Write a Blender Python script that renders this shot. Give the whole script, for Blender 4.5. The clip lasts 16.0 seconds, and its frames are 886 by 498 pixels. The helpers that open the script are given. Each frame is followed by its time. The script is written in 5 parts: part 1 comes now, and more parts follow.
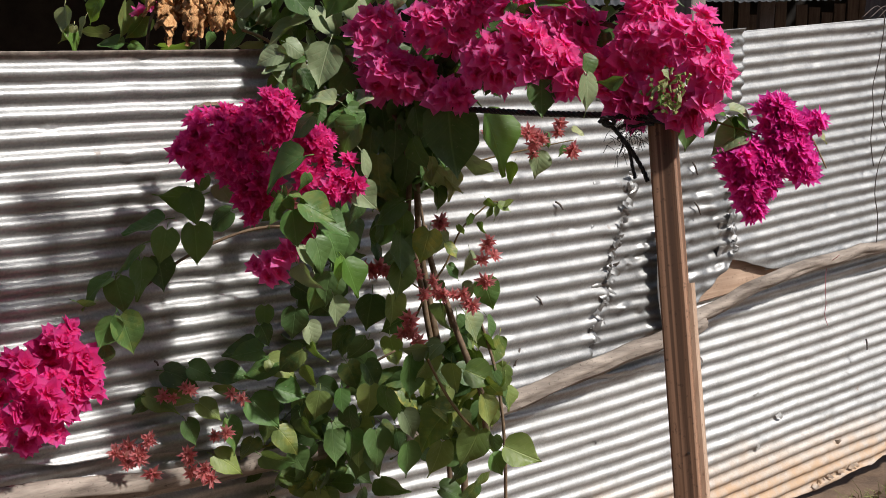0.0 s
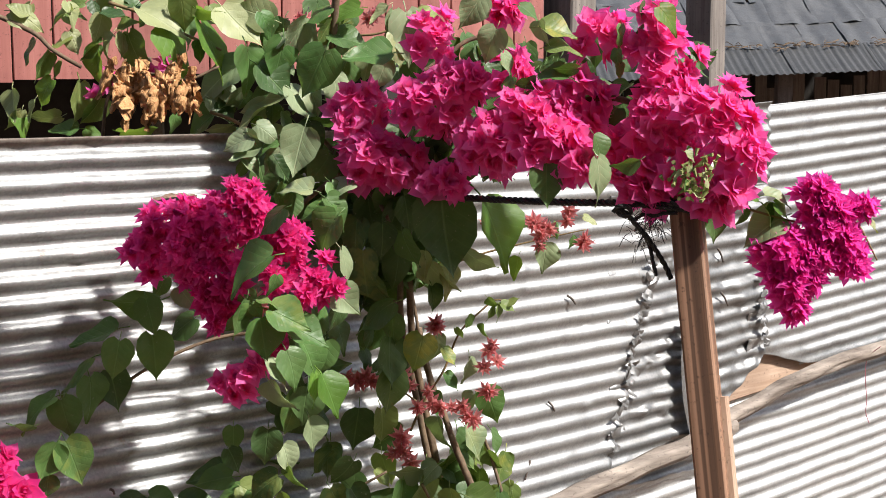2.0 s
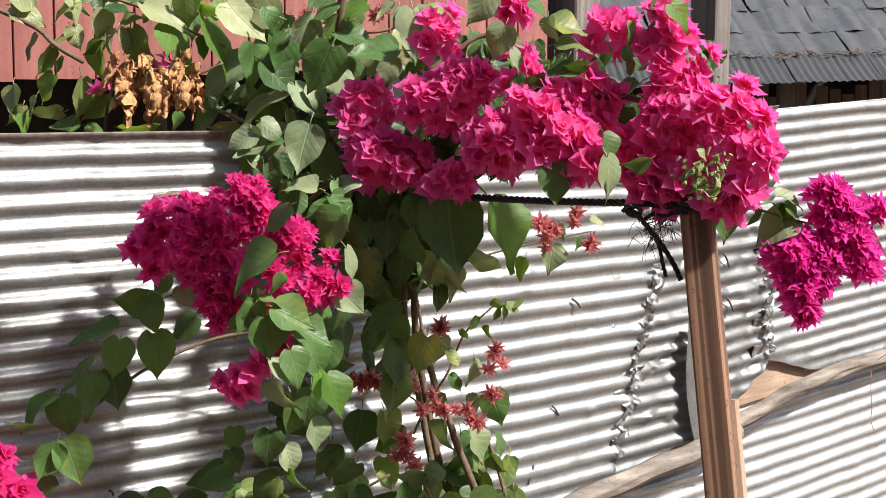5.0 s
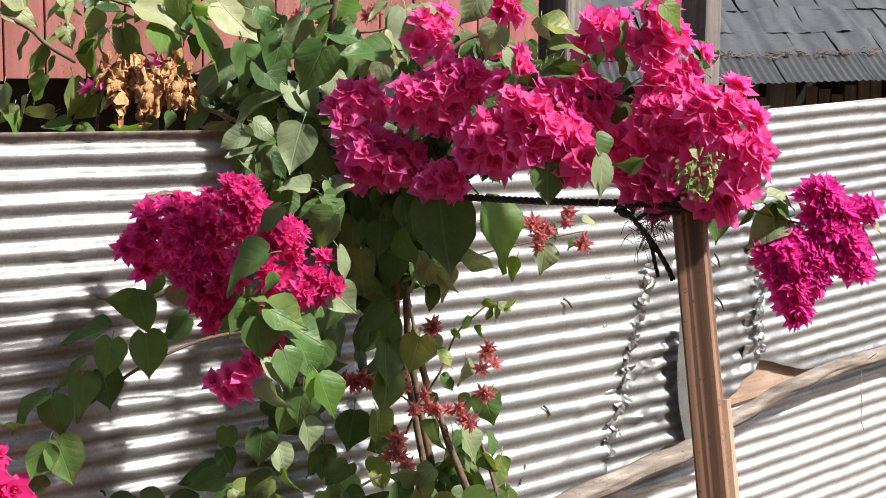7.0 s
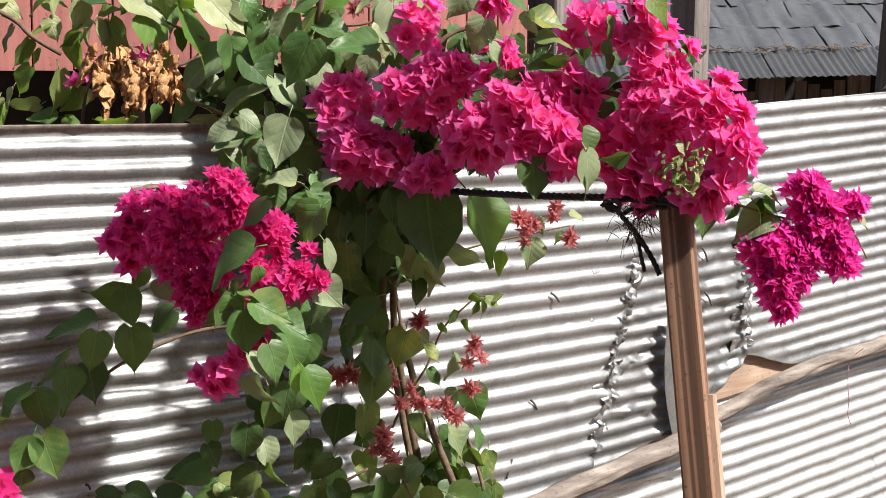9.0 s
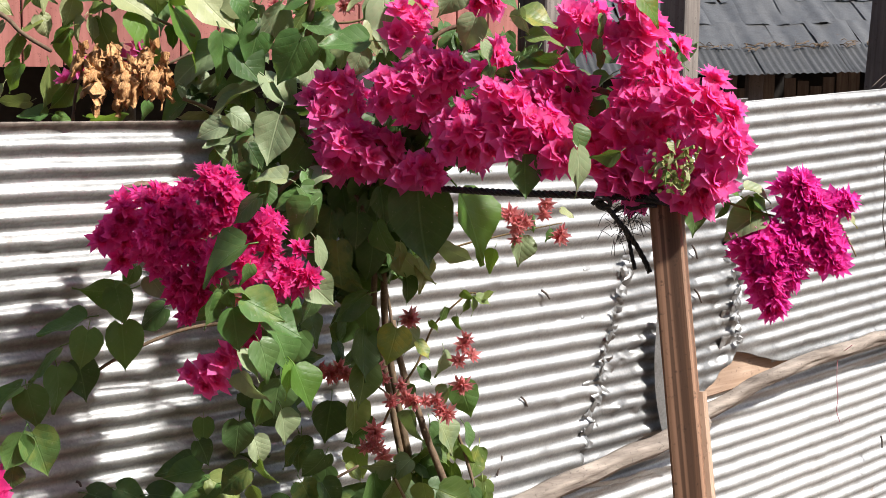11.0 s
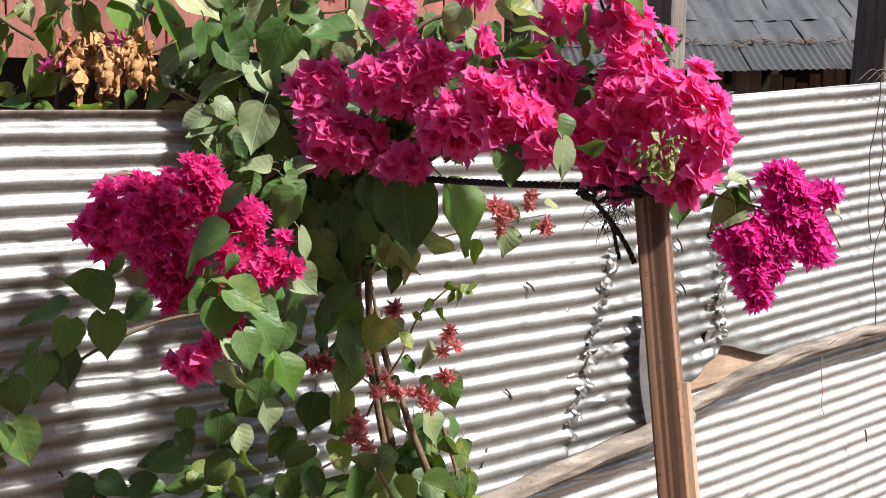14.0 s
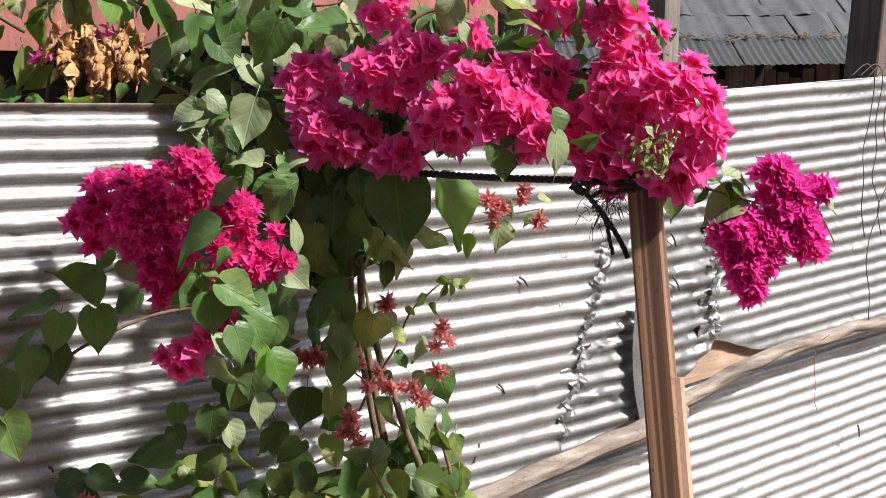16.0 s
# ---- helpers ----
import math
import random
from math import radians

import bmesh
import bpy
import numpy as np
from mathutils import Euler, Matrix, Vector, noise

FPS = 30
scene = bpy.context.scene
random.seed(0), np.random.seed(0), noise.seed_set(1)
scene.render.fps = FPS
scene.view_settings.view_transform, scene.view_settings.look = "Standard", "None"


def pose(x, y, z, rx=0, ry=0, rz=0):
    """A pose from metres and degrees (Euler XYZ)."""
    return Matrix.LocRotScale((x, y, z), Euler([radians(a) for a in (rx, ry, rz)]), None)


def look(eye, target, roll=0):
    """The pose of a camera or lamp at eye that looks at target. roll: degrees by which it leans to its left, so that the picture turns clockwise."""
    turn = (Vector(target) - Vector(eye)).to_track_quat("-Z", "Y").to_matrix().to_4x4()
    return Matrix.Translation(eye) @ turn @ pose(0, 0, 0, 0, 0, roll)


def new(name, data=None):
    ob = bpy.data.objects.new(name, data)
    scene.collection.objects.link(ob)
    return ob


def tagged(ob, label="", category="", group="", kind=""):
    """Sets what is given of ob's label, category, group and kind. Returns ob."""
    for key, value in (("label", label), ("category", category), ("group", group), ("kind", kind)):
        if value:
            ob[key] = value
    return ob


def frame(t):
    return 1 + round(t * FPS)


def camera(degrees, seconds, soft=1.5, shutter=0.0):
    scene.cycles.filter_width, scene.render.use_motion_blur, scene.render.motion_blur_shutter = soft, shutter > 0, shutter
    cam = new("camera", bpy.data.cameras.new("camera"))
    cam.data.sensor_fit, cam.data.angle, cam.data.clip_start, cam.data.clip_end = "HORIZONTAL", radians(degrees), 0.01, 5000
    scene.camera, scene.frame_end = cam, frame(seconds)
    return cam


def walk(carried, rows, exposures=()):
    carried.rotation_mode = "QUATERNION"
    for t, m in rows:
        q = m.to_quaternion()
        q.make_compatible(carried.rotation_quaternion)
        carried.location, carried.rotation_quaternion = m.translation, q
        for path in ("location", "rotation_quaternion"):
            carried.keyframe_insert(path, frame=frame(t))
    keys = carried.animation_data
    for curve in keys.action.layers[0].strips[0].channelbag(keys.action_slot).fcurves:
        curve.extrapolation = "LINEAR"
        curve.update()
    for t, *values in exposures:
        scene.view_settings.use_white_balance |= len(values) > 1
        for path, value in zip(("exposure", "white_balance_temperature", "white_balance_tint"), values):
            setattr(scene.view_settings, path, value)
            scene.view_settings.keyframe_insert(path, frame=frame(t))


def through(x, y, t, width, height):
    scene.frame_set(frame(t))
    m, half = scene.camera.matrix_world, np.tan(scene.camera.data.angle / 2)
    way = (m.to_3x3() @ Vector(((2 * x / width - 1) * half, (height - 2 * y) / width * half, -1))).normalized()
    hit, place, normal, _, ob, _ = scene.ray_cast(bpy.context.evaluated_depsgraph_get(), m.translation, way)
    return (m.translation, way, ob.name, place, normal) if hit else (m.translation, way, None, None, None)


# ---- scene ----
cam = camera(36.0, 16.0, soft=0.6)
PATH = [
    (0, (-0.035, -0.308, 1.330), (-0.004, 1.663, 0.992), 0.63),
    (0.5, (0.031, -0.010, 1.283), (0.016, 1.959, 0.933), 0.18),
    (1, (0.029, -0.001, 1.282), (0.081, 1.972, 0.956), -0.34),
    (1.5, (0.015, -0.008, 1.302), (0.044, 1.976, 1.049), -0.18),
    (2, (0.003, -0.023, 1.327), (0.009, 1.965, 1.101), -0.25),
    (2.5, (-0.000, -0.019, 1.321), (-0.009, 1.970, 1.113), -0.18),
    (3, (-0.002, -0.012, 1.315), (-0.007, 1.978, 1.108), -0.05),
    (3.5, (0.000, -0.000, 1.310), (-0.000, 1.989, 1.103), -0.00),
    (4, (-0.006, 0.004, 1.310), (-0.003, 1.993, 1.099), 0.09),
    (6.5, (-0.010, -0.002, 1.314), (0.010, 1.987, 1.100), 0.22),
    (7, (-0.012, 0.001, 1.312), (0.012, 1.990, 1.098), 0.26),
    (7.5, (-0.009, 0.002, 1.312), (0.016, 1.990, 1.096), 0.29),
    (8, (-0.008, 0.001, 1.312), (0.021, 1.989, 1.095), 0.31),
    (8.5, (-0.007, 0.005, 1.312), (0.027, 1.992, 1.092), 0.38),
    (11, (-0.009, 0.002, 1.315), (0.045, 1.988, 1.086), 0.54),
    (11.5, (-0.005, 0.007, 1.312), (0.052, 1.993, 1.082), 0.54),
    (12, (-0.003, 0.013, 1.310), (0.059, 1.999, 1.079), 0.56),
    (12.5, (-0.007, 0.013, 1.309), (0.057, 1.998, 1.076), 0.62),
    (13, (-0.008, 0.010, 1.310), (0.060, 1.995, 1.076), 0.69),
    (13.5, (-0.006, 0.008, 1.309), (0.064, 1.993, 1.076), 0.75),
    (14, (-0.005, 0.007, 1.306), (0.068, 1.992, 1.072), 0.80),
    (14.5, (-0.004, 0.010, 1.305), (0.074, 1.995, 1.069), 0.82),
    (15, (-0.006, 0.013, 1.304), (0.074, 1.998, 1.065), 0.88),
    (15.5, (-0.009, 0.013, 1.304), (0.070, 1.997, 1.064), 0.91),
    (16, (-0.004, 0.015, 1.305), (0.079, 1.999, 1.063), 0.91),
]
walk(cam, [(t, look(e, a, r)) for t, e, a, r in PATH], exposures=[(0, 0.42), (0.5, 0.44), (1.0, 0.80), (1.5, 1.05), (16, 1.06)])

# ---- world and sun ----
SUN_DIR = Vector((0.67, -0.37, 0.79)).normalized()
SUN_EL = math.asin(SUN_DIR.z)
world = bpy.data.worlds.new("world")
scene.world = world
world.use_nodes = True
wn = world.node_tree.nodes
wl = world.node_tree.links
sky = wn.new("ShaderNodeTexSky")
sky.sky_type = "NISHITA"
sky.sun_disc = False
sky.sun_elevation = SUN_EL
sky.sun_rotation = math.atan2(SUN_DIR.x, SUN_DIR.y)
sky.dust_density = 2.0
wn["Background"].inputs["Strength"].default_value = 0.066
wl.new(sky.outputs[0], wn["Background"].inputs["Color"])
sun_data = bpy.data.lights.new("sun", "SUN")
sun_data.energy = 3.8
sun_data.angle = radians(3.5)
sun_data.color = (1.0, 0.955, 0.89)
sun = new("sun", sun_data)
sun.matrix_world = look(SUN_DIR * 20, (0, 0, 0))


# ---- materials ----
class Mat:
    """A node material under construction."""

    def __init__(self, name, rough=0.7, metal=0.0):
        self.m = bpy.data.materials.new(name)
        self.m.use_nodes = True
        self.n, self.l = self.m.node_tree.nodes, self.m.node_tree.links
        self.b = self.n["Principled BSDF"]
        self.b.inputs["Roughness"].default_value = rough
        self.b.inputs["Metallic"].default_value = metal
        self.pos = self.n.new("ShaderNodeTexCoord").outputs["Object"]
        self.world = self.n.new("ShaderNodeNewGeometry").outputs["Position"]

    def scaled(self, src, s):
        v = self.n.new("ShaderNodeMapping")
        v.inputs["Scale"].default_value = s
        self.l.new(src, v.inputs["Vector"])
        return v.outputs[0]

    def noise(self, scale, detail=4, rough=0.6, src=None, stretch=None):
        t = self.n.new("ShaderNodeTexNoise")
        t.inputs["Scale"].default_value = scale
        t.inputs["Detail"].default_value = detail
        t.inputs["Roughness"].default_value = rough
        s = src or self.pos
        if stretch:
            s = self.scaled(s, stretch)
        self.l.new(s, t.inputs["Vector"])
        return t.outputs["Fac"]

    def ramp(self, fac, *stops):
        r = self.n.new("ShaderNodeValToRGB")
        e = r.color_ramp.elements
        while len(e) < len(stops):
            e.new(0.5)
        for el, (p, c) in zip(e, stops):
            el.position = p
            el.color = (*c, 1) if len(c) == 3 else c
        self.l.new(fac, r.inputs[0])
        return r.outputs[0]

    def mix(self, fac, a, b, mode="MIX"):
        x = self.n.new("ShaderNodeMix")
        x.data_type = "RGBA"
        x.blend_type = mode
        for sock, v in ((x.inputs[0], fac), (x.inputs[6], a), (x.inputs[7], b)):
            if isinstance(v, (int, float)):
                sock.default_value = v
            elif isinstance(v, tuple):
                sock.default_value = (*v, 1)
            else:
                self.l.new(v, sock)
        return x.outputs[2]

    def maths(self, op, a, b=0.0):
        x = self.n.new("ShaderNodeMath")
        x.operation = op
        for sock, v in zip(x.inputs, (a, b)):
            if isinstance(v, (int, float)):
                sock.default_value = v
            else:
                self.l.new(v, sock)
        return x.outputs[0]

    def bump(self, height, strength=0.3, dist=0.002):
        x = self.n.new("ShaderNodeBump")
        x.inputs["Strength"].default_value = strength
        x.inputs["Distance"].default_value = dist
        self.l.new(height, x.inputs["Height"])
        self.l.new(x.outputs[0], self.b.inputs["Normal"])

    def color(self, c):
        self.put("Base Color", c)

    def put(self, name, v):
        s = self.b.inputs[name]
        if isinstance(v, (int, float)):
            s.default_value = v
        elif isinstance(v, tuple):
            s.default_value = (*v, 1)
        else:
            self.l.new(v, s)

    def rand(self):
        return self.n.new("ShaderNodeObjectInfo").outputs["Random"]

    def island(self):
        return self.n.new("ShaderNodeNewGeometry").outputs["Random Per Island"]

    def axis(self, which, src=None):
        s = self.n.new("ShaderNodeSeparateXYZ")
        self.l.new(src or self.pos, s.inputs[0])
        return s.outputs[which]

    def thin(self, weight, tint):
        """Lets light through a thin sheet, as leaves do."""
        t = self.n.new("ShaderNodeBsdfTranslucent")
        if isinstance(tint, tuple):
            t.inputs[0].default_value = (*tint, 1)
        else:
            self.l.new(tint, t.inputs[0])
        x = self.n.new("ShaderNodeMixShader")
        x.inputs[0].default_value = weight
        self.l.new(self.b.outputs[0], x.inputs[1])
        self.l.new(t.outputs[0], x.inputs[2])
        self.l.new(x.outputs[0], self.n["Material Output"].inputs[0])
        return self


def tin_material(name, mud_top, mud_bottom, tone=0.5, rim=9.0, metal=0.7):
    m = Mat(name, 0.4, metal)
    big = m.noise(3.0, 4)
    stain = m.noise(14.0, 6, 0.7)
    streak = m.noise(9.0, 5, 0.65, stretch=(1.0, 1.0, 6.0))
    spangle = m.n.new("ShaderNodeTexVoronoi")
    spangle.inputs["Scale"].default_value = 260.0
    m.l.new(m.pos, spangle.inputs["Vector"])
    base = m.ramp(big, (0.3, (tone * 0.84, tone * 0.855, tone * 0.87)), (0.7, (tone, tone, tone)))
    base = m.mix(m.ramp(stain, (0.50, (0, 0, 0)), (0.66, (0.7, 0.7, 0.7))), base, (tone * 0.66, tone * 0.665, tone * 0.67))
    base = m.mix(m.maths("MULTIPLY", m.ramp(streak, (0.55, (0, 0, 0)), (0.75, (1, 1, 1))), 0.35), base, (tone * 0.7, tone * 0.64, tone * 0.58))
    grain = m.ramp(m.axis(0, spangle.outputs["Color"]), (0.0, (0.88, 0.88, 0.88)), (1.0, (1.08, 1.08, 1.08)))
    base = m.mix(1.0, base, grain, "MULTIPLY")
    z = m.axis(2, m.world)
    wob = m.maths("MULTIPLY", m.maths("SUBTRACT", m.noise(6.0, 5), 0.5), 0.22)
    lev = m.maths("ADD", z, wob)
    rng = m.n.new("ShaderNodeMapRange")
    rng.inputs[1].default_value, rng.inputs[2].default_value = mud_bottom, mud_top
    rng.inputs[3].default_value, rng.inputs[4].default_value = 0.85, 0.0
    m.l.new(lev, rng.inputs[0])
    mud = m.maths("MULTIPLY", rng.outputs[0], m.ramp(m.noise(22, 5), (0.3, (0.35, 0.35, 0.35)), (0.6, (1, 1, 1))))
    base = m.mix(mud, base, (0.50, 0.33, 0.20))
    edge = m.maths("ADD", z, m.maths("MULTIPLY", m.maths("SUBTRACT", m.noise(9.0, 6, 0.7), 0.5), 0.02))
    grime = m.maths("MULTIPLY", m.ramp(m.maths("ADD", m.maths("SUBTRACT", edge, rim), 0.5), (0.497, (0, 0, 0)), (0.503, (1, 1, 1))), 0.85)
    base = m.mix(grime, base, m.ramp(m.noise(60, 5), (0.35, (0.10, 0.072, 0.055)), (0.65, (0.27, 0.22, 0.18))))
    rust = m.ramp(m.noise(7.0, 7, 0.72), (0.66, (0, 0, 0)), (0.72, (0.6, 0.6, 0.6)))
    base = m.mix(rust, base, (0.22, 0.12, 0.07))
    mud = m.maths("MAXIMUM", m.maths("MAXIMUM", mud, grime), rust)
    m.color(base)
    m.put("Metallic", m.maths("SUBTRACT", metal, m.maths("MULTIPLY", mud, metal)))
    rough = m.ramp(m.noise(34, 6, 0.7), (0.32, (0.36, 0.36, 0.36)), (0.70, (0.56, 0.56, 0.56)))
    rough = m.maths("ADD", rough, m.maths("MULTIPLY", m.axis(1, spangle.outputs["Color"]), 0.06))
    m.put("Roughness", m.maths("ADD", rough, m.maths("MULTIPLY", mud, 0.4)))
    m.bump(m.maths("ADD", m.maths("MULTIPLY", m.noise(16, 5, 0.6), 2.2), m.maths("ADD", m.noise(60, 4), m.maths("MULTIPLY", spangle.outputs["Distance"], 0.3))), 0.17, 0.003)
    return m.m


def timber_material(name, dark, light, rough=0.75, grain=(60.0, 60.0, 3.0), rand=0.0, streak=0.0):
    m = Mat(name, rough)
    g = m.noise(1.0, 6, 0.6, stretch=grain)
    b = m.noise(5.0, 3)
    c = m.ramp(g, (0.3, dark), (0.72, light))
    c = m.mix(m.ramp(b, (0.45, (0, 0, 0)), (0.7, (0.4, 0.4, 0.4))), c, tuple(v * 0.6 for v in dark))
    if rand:
        hue = m.n.new("ShaderNodeHueSaturation")
        m.l.new(c, hue.inputs["Color"])
        v = m.maths("ADD", m.maths("MULTIPLY", m.rand(), rand), 1.0 - rand / 2)
        m.l.new(v, hue.inputs["Value"])
        c = hue.outputs[0]
    if streak:
        s = m.noise(1.0, 3, 0.5, stretch=(streak, streak, 0.5))
        c = m.mix(m.ramp(s, (0.50, (0, 0, 0)), (0.62, (0.7, 0.7, 0.7))), c, tuple(min(1.0, v * 1.3 + 0.04) for v in light))
        c = m.mix(m.ramp(m.noise(1.0, 2, 0.5, stretch=(120.0, 120.0, 0.6)), (0.49, (0, 0, 0)), (0.60, (0.85, 0.85, 0.85))), c, dark)
    fleck = m.ramp(m.noise(120, 4), (0.60, (0, 0, 0)), (0.70, (0.6, 0.6, 0.6)))
    c = m.mix(fleck, c, tuple(v * 0.35 for v in dark))
    m.color(c)
    m.bump(g, 0.5, 0.0015)
    return m.m


def leaf_material(name, deep, light, yellow=0.25, dust=0.35, through=0.17):
    m = Mat(name, 0.42)
    pick = m.maths("FRACT", m.maths("ADD", m.rand(), m.island()))
    base = m.mix(pick, deep, light)
    uv = m.n.new("ShaderNodeUVMap").outputs[0]
    x, y = m.maths("ABSOLUTE", m.axis(0, uv)), m.axis(1, uv)
    arc = m.maths("SUBTRACT", y, m.maths("MULTIPLY", m.maths("POWER", x, 0.8), 0.75))
    rib = m.ramp(m.maths("SINE", m.maths("MULTIPLY", arc, 34.0)), (0.86, (0, 0, 0)), (1.0, (0.16, 0.16, 0.16)))
    vein = m.maths("MAXIMUM", rib, m.maths("MULTIPLY", m.ramp(x, (0.006, (1, 1, 1)), (0.020, (0, 0, 0))), 0.7))
    base = m.mix(m.maths("MULTIPLY", vein, 0.6), base, tuple(min(1.0, v * 1.5 + 0.03) for v in light))
    patch = m.noise(16, 3, src=m.world)
    base = m.mix(m.ramp(patch, (0.42, (0, 0, 0)), (0.68, (0.45, 0.45, 0.45))), base, tuple(v * 0.7 for v in deep))
    sick = m.ramp(m.maths("FRACT", m.maths("MULTIPLY", pick, 7.31)), (0.72, (0, 0, 0)), (0.95, (1, 1, 1)))
    blot = m.ramp(m.noise(45, 4, src=m.world), (0.46, (0, 0, 0)), (0.62, (1, 1, 1)))
    base = m.mix(m.maths("MULTIPLY", m.maths("MULTIPLY", blot, sick), yellow), base, (0.36, 0.33, 0.06))
    dusty = m.ramp(m.noise(40, 5, src=m.world), (0.35, (0, 0, 0)), (0.7, (1, 1, 1)))
    base = m.mix(m.maths("MULTIPLY", dusty, dust), base, (0.27, 0.30, 0.17))
    speck = m.ramp(m.noise(190, 3, src=m.world), (0.66, (0, 0, 0)), (0.74, (0.7, 0.7, 0.7)))
    base = m.mix(speck, base, (0.30, 0.30, 0.20))
    m.color(base)
    m.put("Roughness", m.ramp(m.noise(60, 4, src=m.world), (0.3, (0.36, 0.36, 0.36)), (0.7, (0.60, 0.60, 0.60))))
    m.put("Specular IOR Level", 0.4)
    quilt = m.maths("MULTIPLY", m.maths("SINE", m.maths("MULTIPLY", arc, 34.0)), -0.07)
    m.bump(m.maths("ADD", m.maths("ADD", m.noise(70, 3, src=m.world), quilt), m.maths("MULTIPLY", vein, -0.8)), 0.5, 0.0022)
    m.thin(through, m.mix(0.6, base, (0.30, 0.46, 0.04)))
    return m.m


def bract_material(name, tip, deep, heart):
    m = Mat(name, 0.5)
    pick = m.maths("FRACT", m.maths("ADD", m.rand(), m.island()))
    base = m.mix(pick, deep, tip)
    uv = m.n.new("ShaderNodeUVMap").outputs[0]
    low = m.ramp(m.axis(1, uv), (0.05, (1, 1, 1)), (0.6, (0, 0, 0)))
    base = m.mix(m.maths("MULTIPLY", low, 0.75), base, heart)
    bleach = m.maths("MULTIPLY", m.ramp(m.axis(1, uv), (0.62, (0, 0, 0)), (1.0, (1, 1, 1))), m.ramp(m.noise(30, 4, src=m.world), (0.42, (0, 0, 0)), (0.66, (1, 1, 1))))
    base = m.mix(m.maths("MULTIPLY", bleach, 0.45), base, (0.90, 0.36, 0.52))
    vein = m.ramp(m.noise(1.0, 3, src=uv, stretch=(26.0, 3.0, 1.0)), (0.45, (0, 0, 0)), (0.7, (1, 1, 1)))
    base = m.mix(m.maths("MULTIPLY", vein, 0.28), base, tuple(min(1.0, v * 1.15 + 0.05) for v in tip))
    m.color(base)
    m.put("Specular IOR Level", 0.3)
    m.bump(vein, 0.3, 0.001)
    m.thin(0.62, m.mix(0.55, base, (1.0, 0.10, 0.50)) if tip[2] > 0.4 else base)
    return m.m


def plain_material(name, a, b, rough=0.8, scale=20.0, bump=0.4, dist=0.003):
    m = Mat(name, rough)
    f = m.noise(scale, 6, 0.65)
    c = m.ramp(f, (0.32, a), (0.7, b))
    big = m.noise(scale * 0.12, 3)
    c = m.mix(m.ramp(big, (0.4, (0, 0, 0)), (0.7, (0.35, 0.35, 0.35))), c, tuple(v * 0.55 for v in a))
    m.color(c)
    m.bump(f, bump, dist)
    return m.m


TIN = tin_material("galvanised tin", -0.2, -0.4, 0.29)
TIN_MUD = tin_material("muddy tin", 0.27, 0.12, 0.50, 9.0, 0.5)
TIN_CLEAN = tin_material("newer tin", -0.2, -0.4, 0.40)
TIN_GRIMY = tin_material("tin with a grimy rim", -0.2, -0.4, 0.39, 1.254)
TIN_ROOF = tin_material("weathered roof tin", -2, -3, 0.19, 9.0, 0.65)
BROWN_WOOD = timber_material("sawn brown timber", (0.080, 0.040, 0.023), (0.28, 0.145, 0.080), 0.65, (90.0, 90.0, 1.6), 0.0, 50.0)
PALE_WOOD = timber_material("pale sawn timber", (0.36, 0.23, 0.155), (0.56, 0.41, 0.31))
GREY_WOOD = timber_material("grey weathered timber", (0.12, 0.10, 0.09), (0.32, 0.28, 0.25))
DARK_WOOD = timber_material("dark weathered timber", (0.07, 0.055, 0.05), (0.16, 0.13, 0.12))
BARN_WOOD = timber_material("brown weathered timber", (0.085, 0.065, 0.055), (0.22, 0.175, 0.15))
PLANK_WOOD = timber_material("pale plank", (0.34, 0.22, 0.15), (0.56, 0.41, 0.31), 0.75, (3.0, 3.0, 90.0))
POLE_WOOD = timber_material("barkless grey pole wood", (0.11, 0.085, 0.07), (0.42, 0.36, 0.31), 0.85, (9.0, 9.0, 75.0))
RED_PAINT = timber_material("worn red painted boards", (0.27, 0.085, 0.07), (0.42, 0.16, 0.135), 0.6, (40.0, 40.0, 2.0), 0.25)
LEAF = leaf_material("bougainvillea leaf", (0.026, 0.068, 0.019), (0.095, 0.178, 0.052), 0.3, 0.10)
LEAF_FRESH = leaf_material("fresh green leaf", (0.062, 0.150, 0.036), (0.115, 0.225, 0.062), 0.3, 0.12, 0.22)
LEAF_DUSTY = leaf_material("dusty grey-green leaf", (0.190, 0.260, 0.135), (0.320, 0.385, 0.230), 0.25, 0.35, 0.2)
LEAF_BRIGHT = leaf_material("bright young leaf", (0.080, 0.185, 0.026), (0.150, 0.290, 0.050), 0.3, 0.08, 0.45)
LEAF_SICK = leaf_material("yellowing leaf", (0.080, 0.145, 0.036), (0.270, 0.330, 0.095), 0.95, 0.12, 0.28)
LEAF_PALE = leaf_material("pale dusty leaf", (0.240, 0.280, 0.120), (0.430, 0.450, 0.240), 0.5, 0.3, 0.22)
LEAF_DRY = plain_material("withered leaf", (0.38, 0.17, 0.055), (0.85, 0.50, 0.23), 0.7, 9.0, 0.4, 0.02)
BRACT = bract_material("magenta bract", (0.86, 0.085, 0.43), (0.70, 0.022, 0.22), (0.74, 0.05, 0.09))
BRACT_ROSY = bract_material("rosy bract", (0.94, 0.25, 0.61), (0.87, 0.10, 0.42), (0.87, 0.15, 0.15))
BRACT_VIOLET = bract_material("violet magenta bract", (0.86, 0.09, 0.58), (0.70, 0.025, 0.36), (0.72, 0.04, 0.16))
BRACT_OLD = bract_material("faded red bract", (0.80, 0.36, 0.36), (0.66, 0.17, 0.19), (0.62, 0.30, 0.20))
STEM = plain_material("brown stem bark", (0.10, 0.065, 0.04), (0.23, 0.16, 0.10), 0.85, 90)
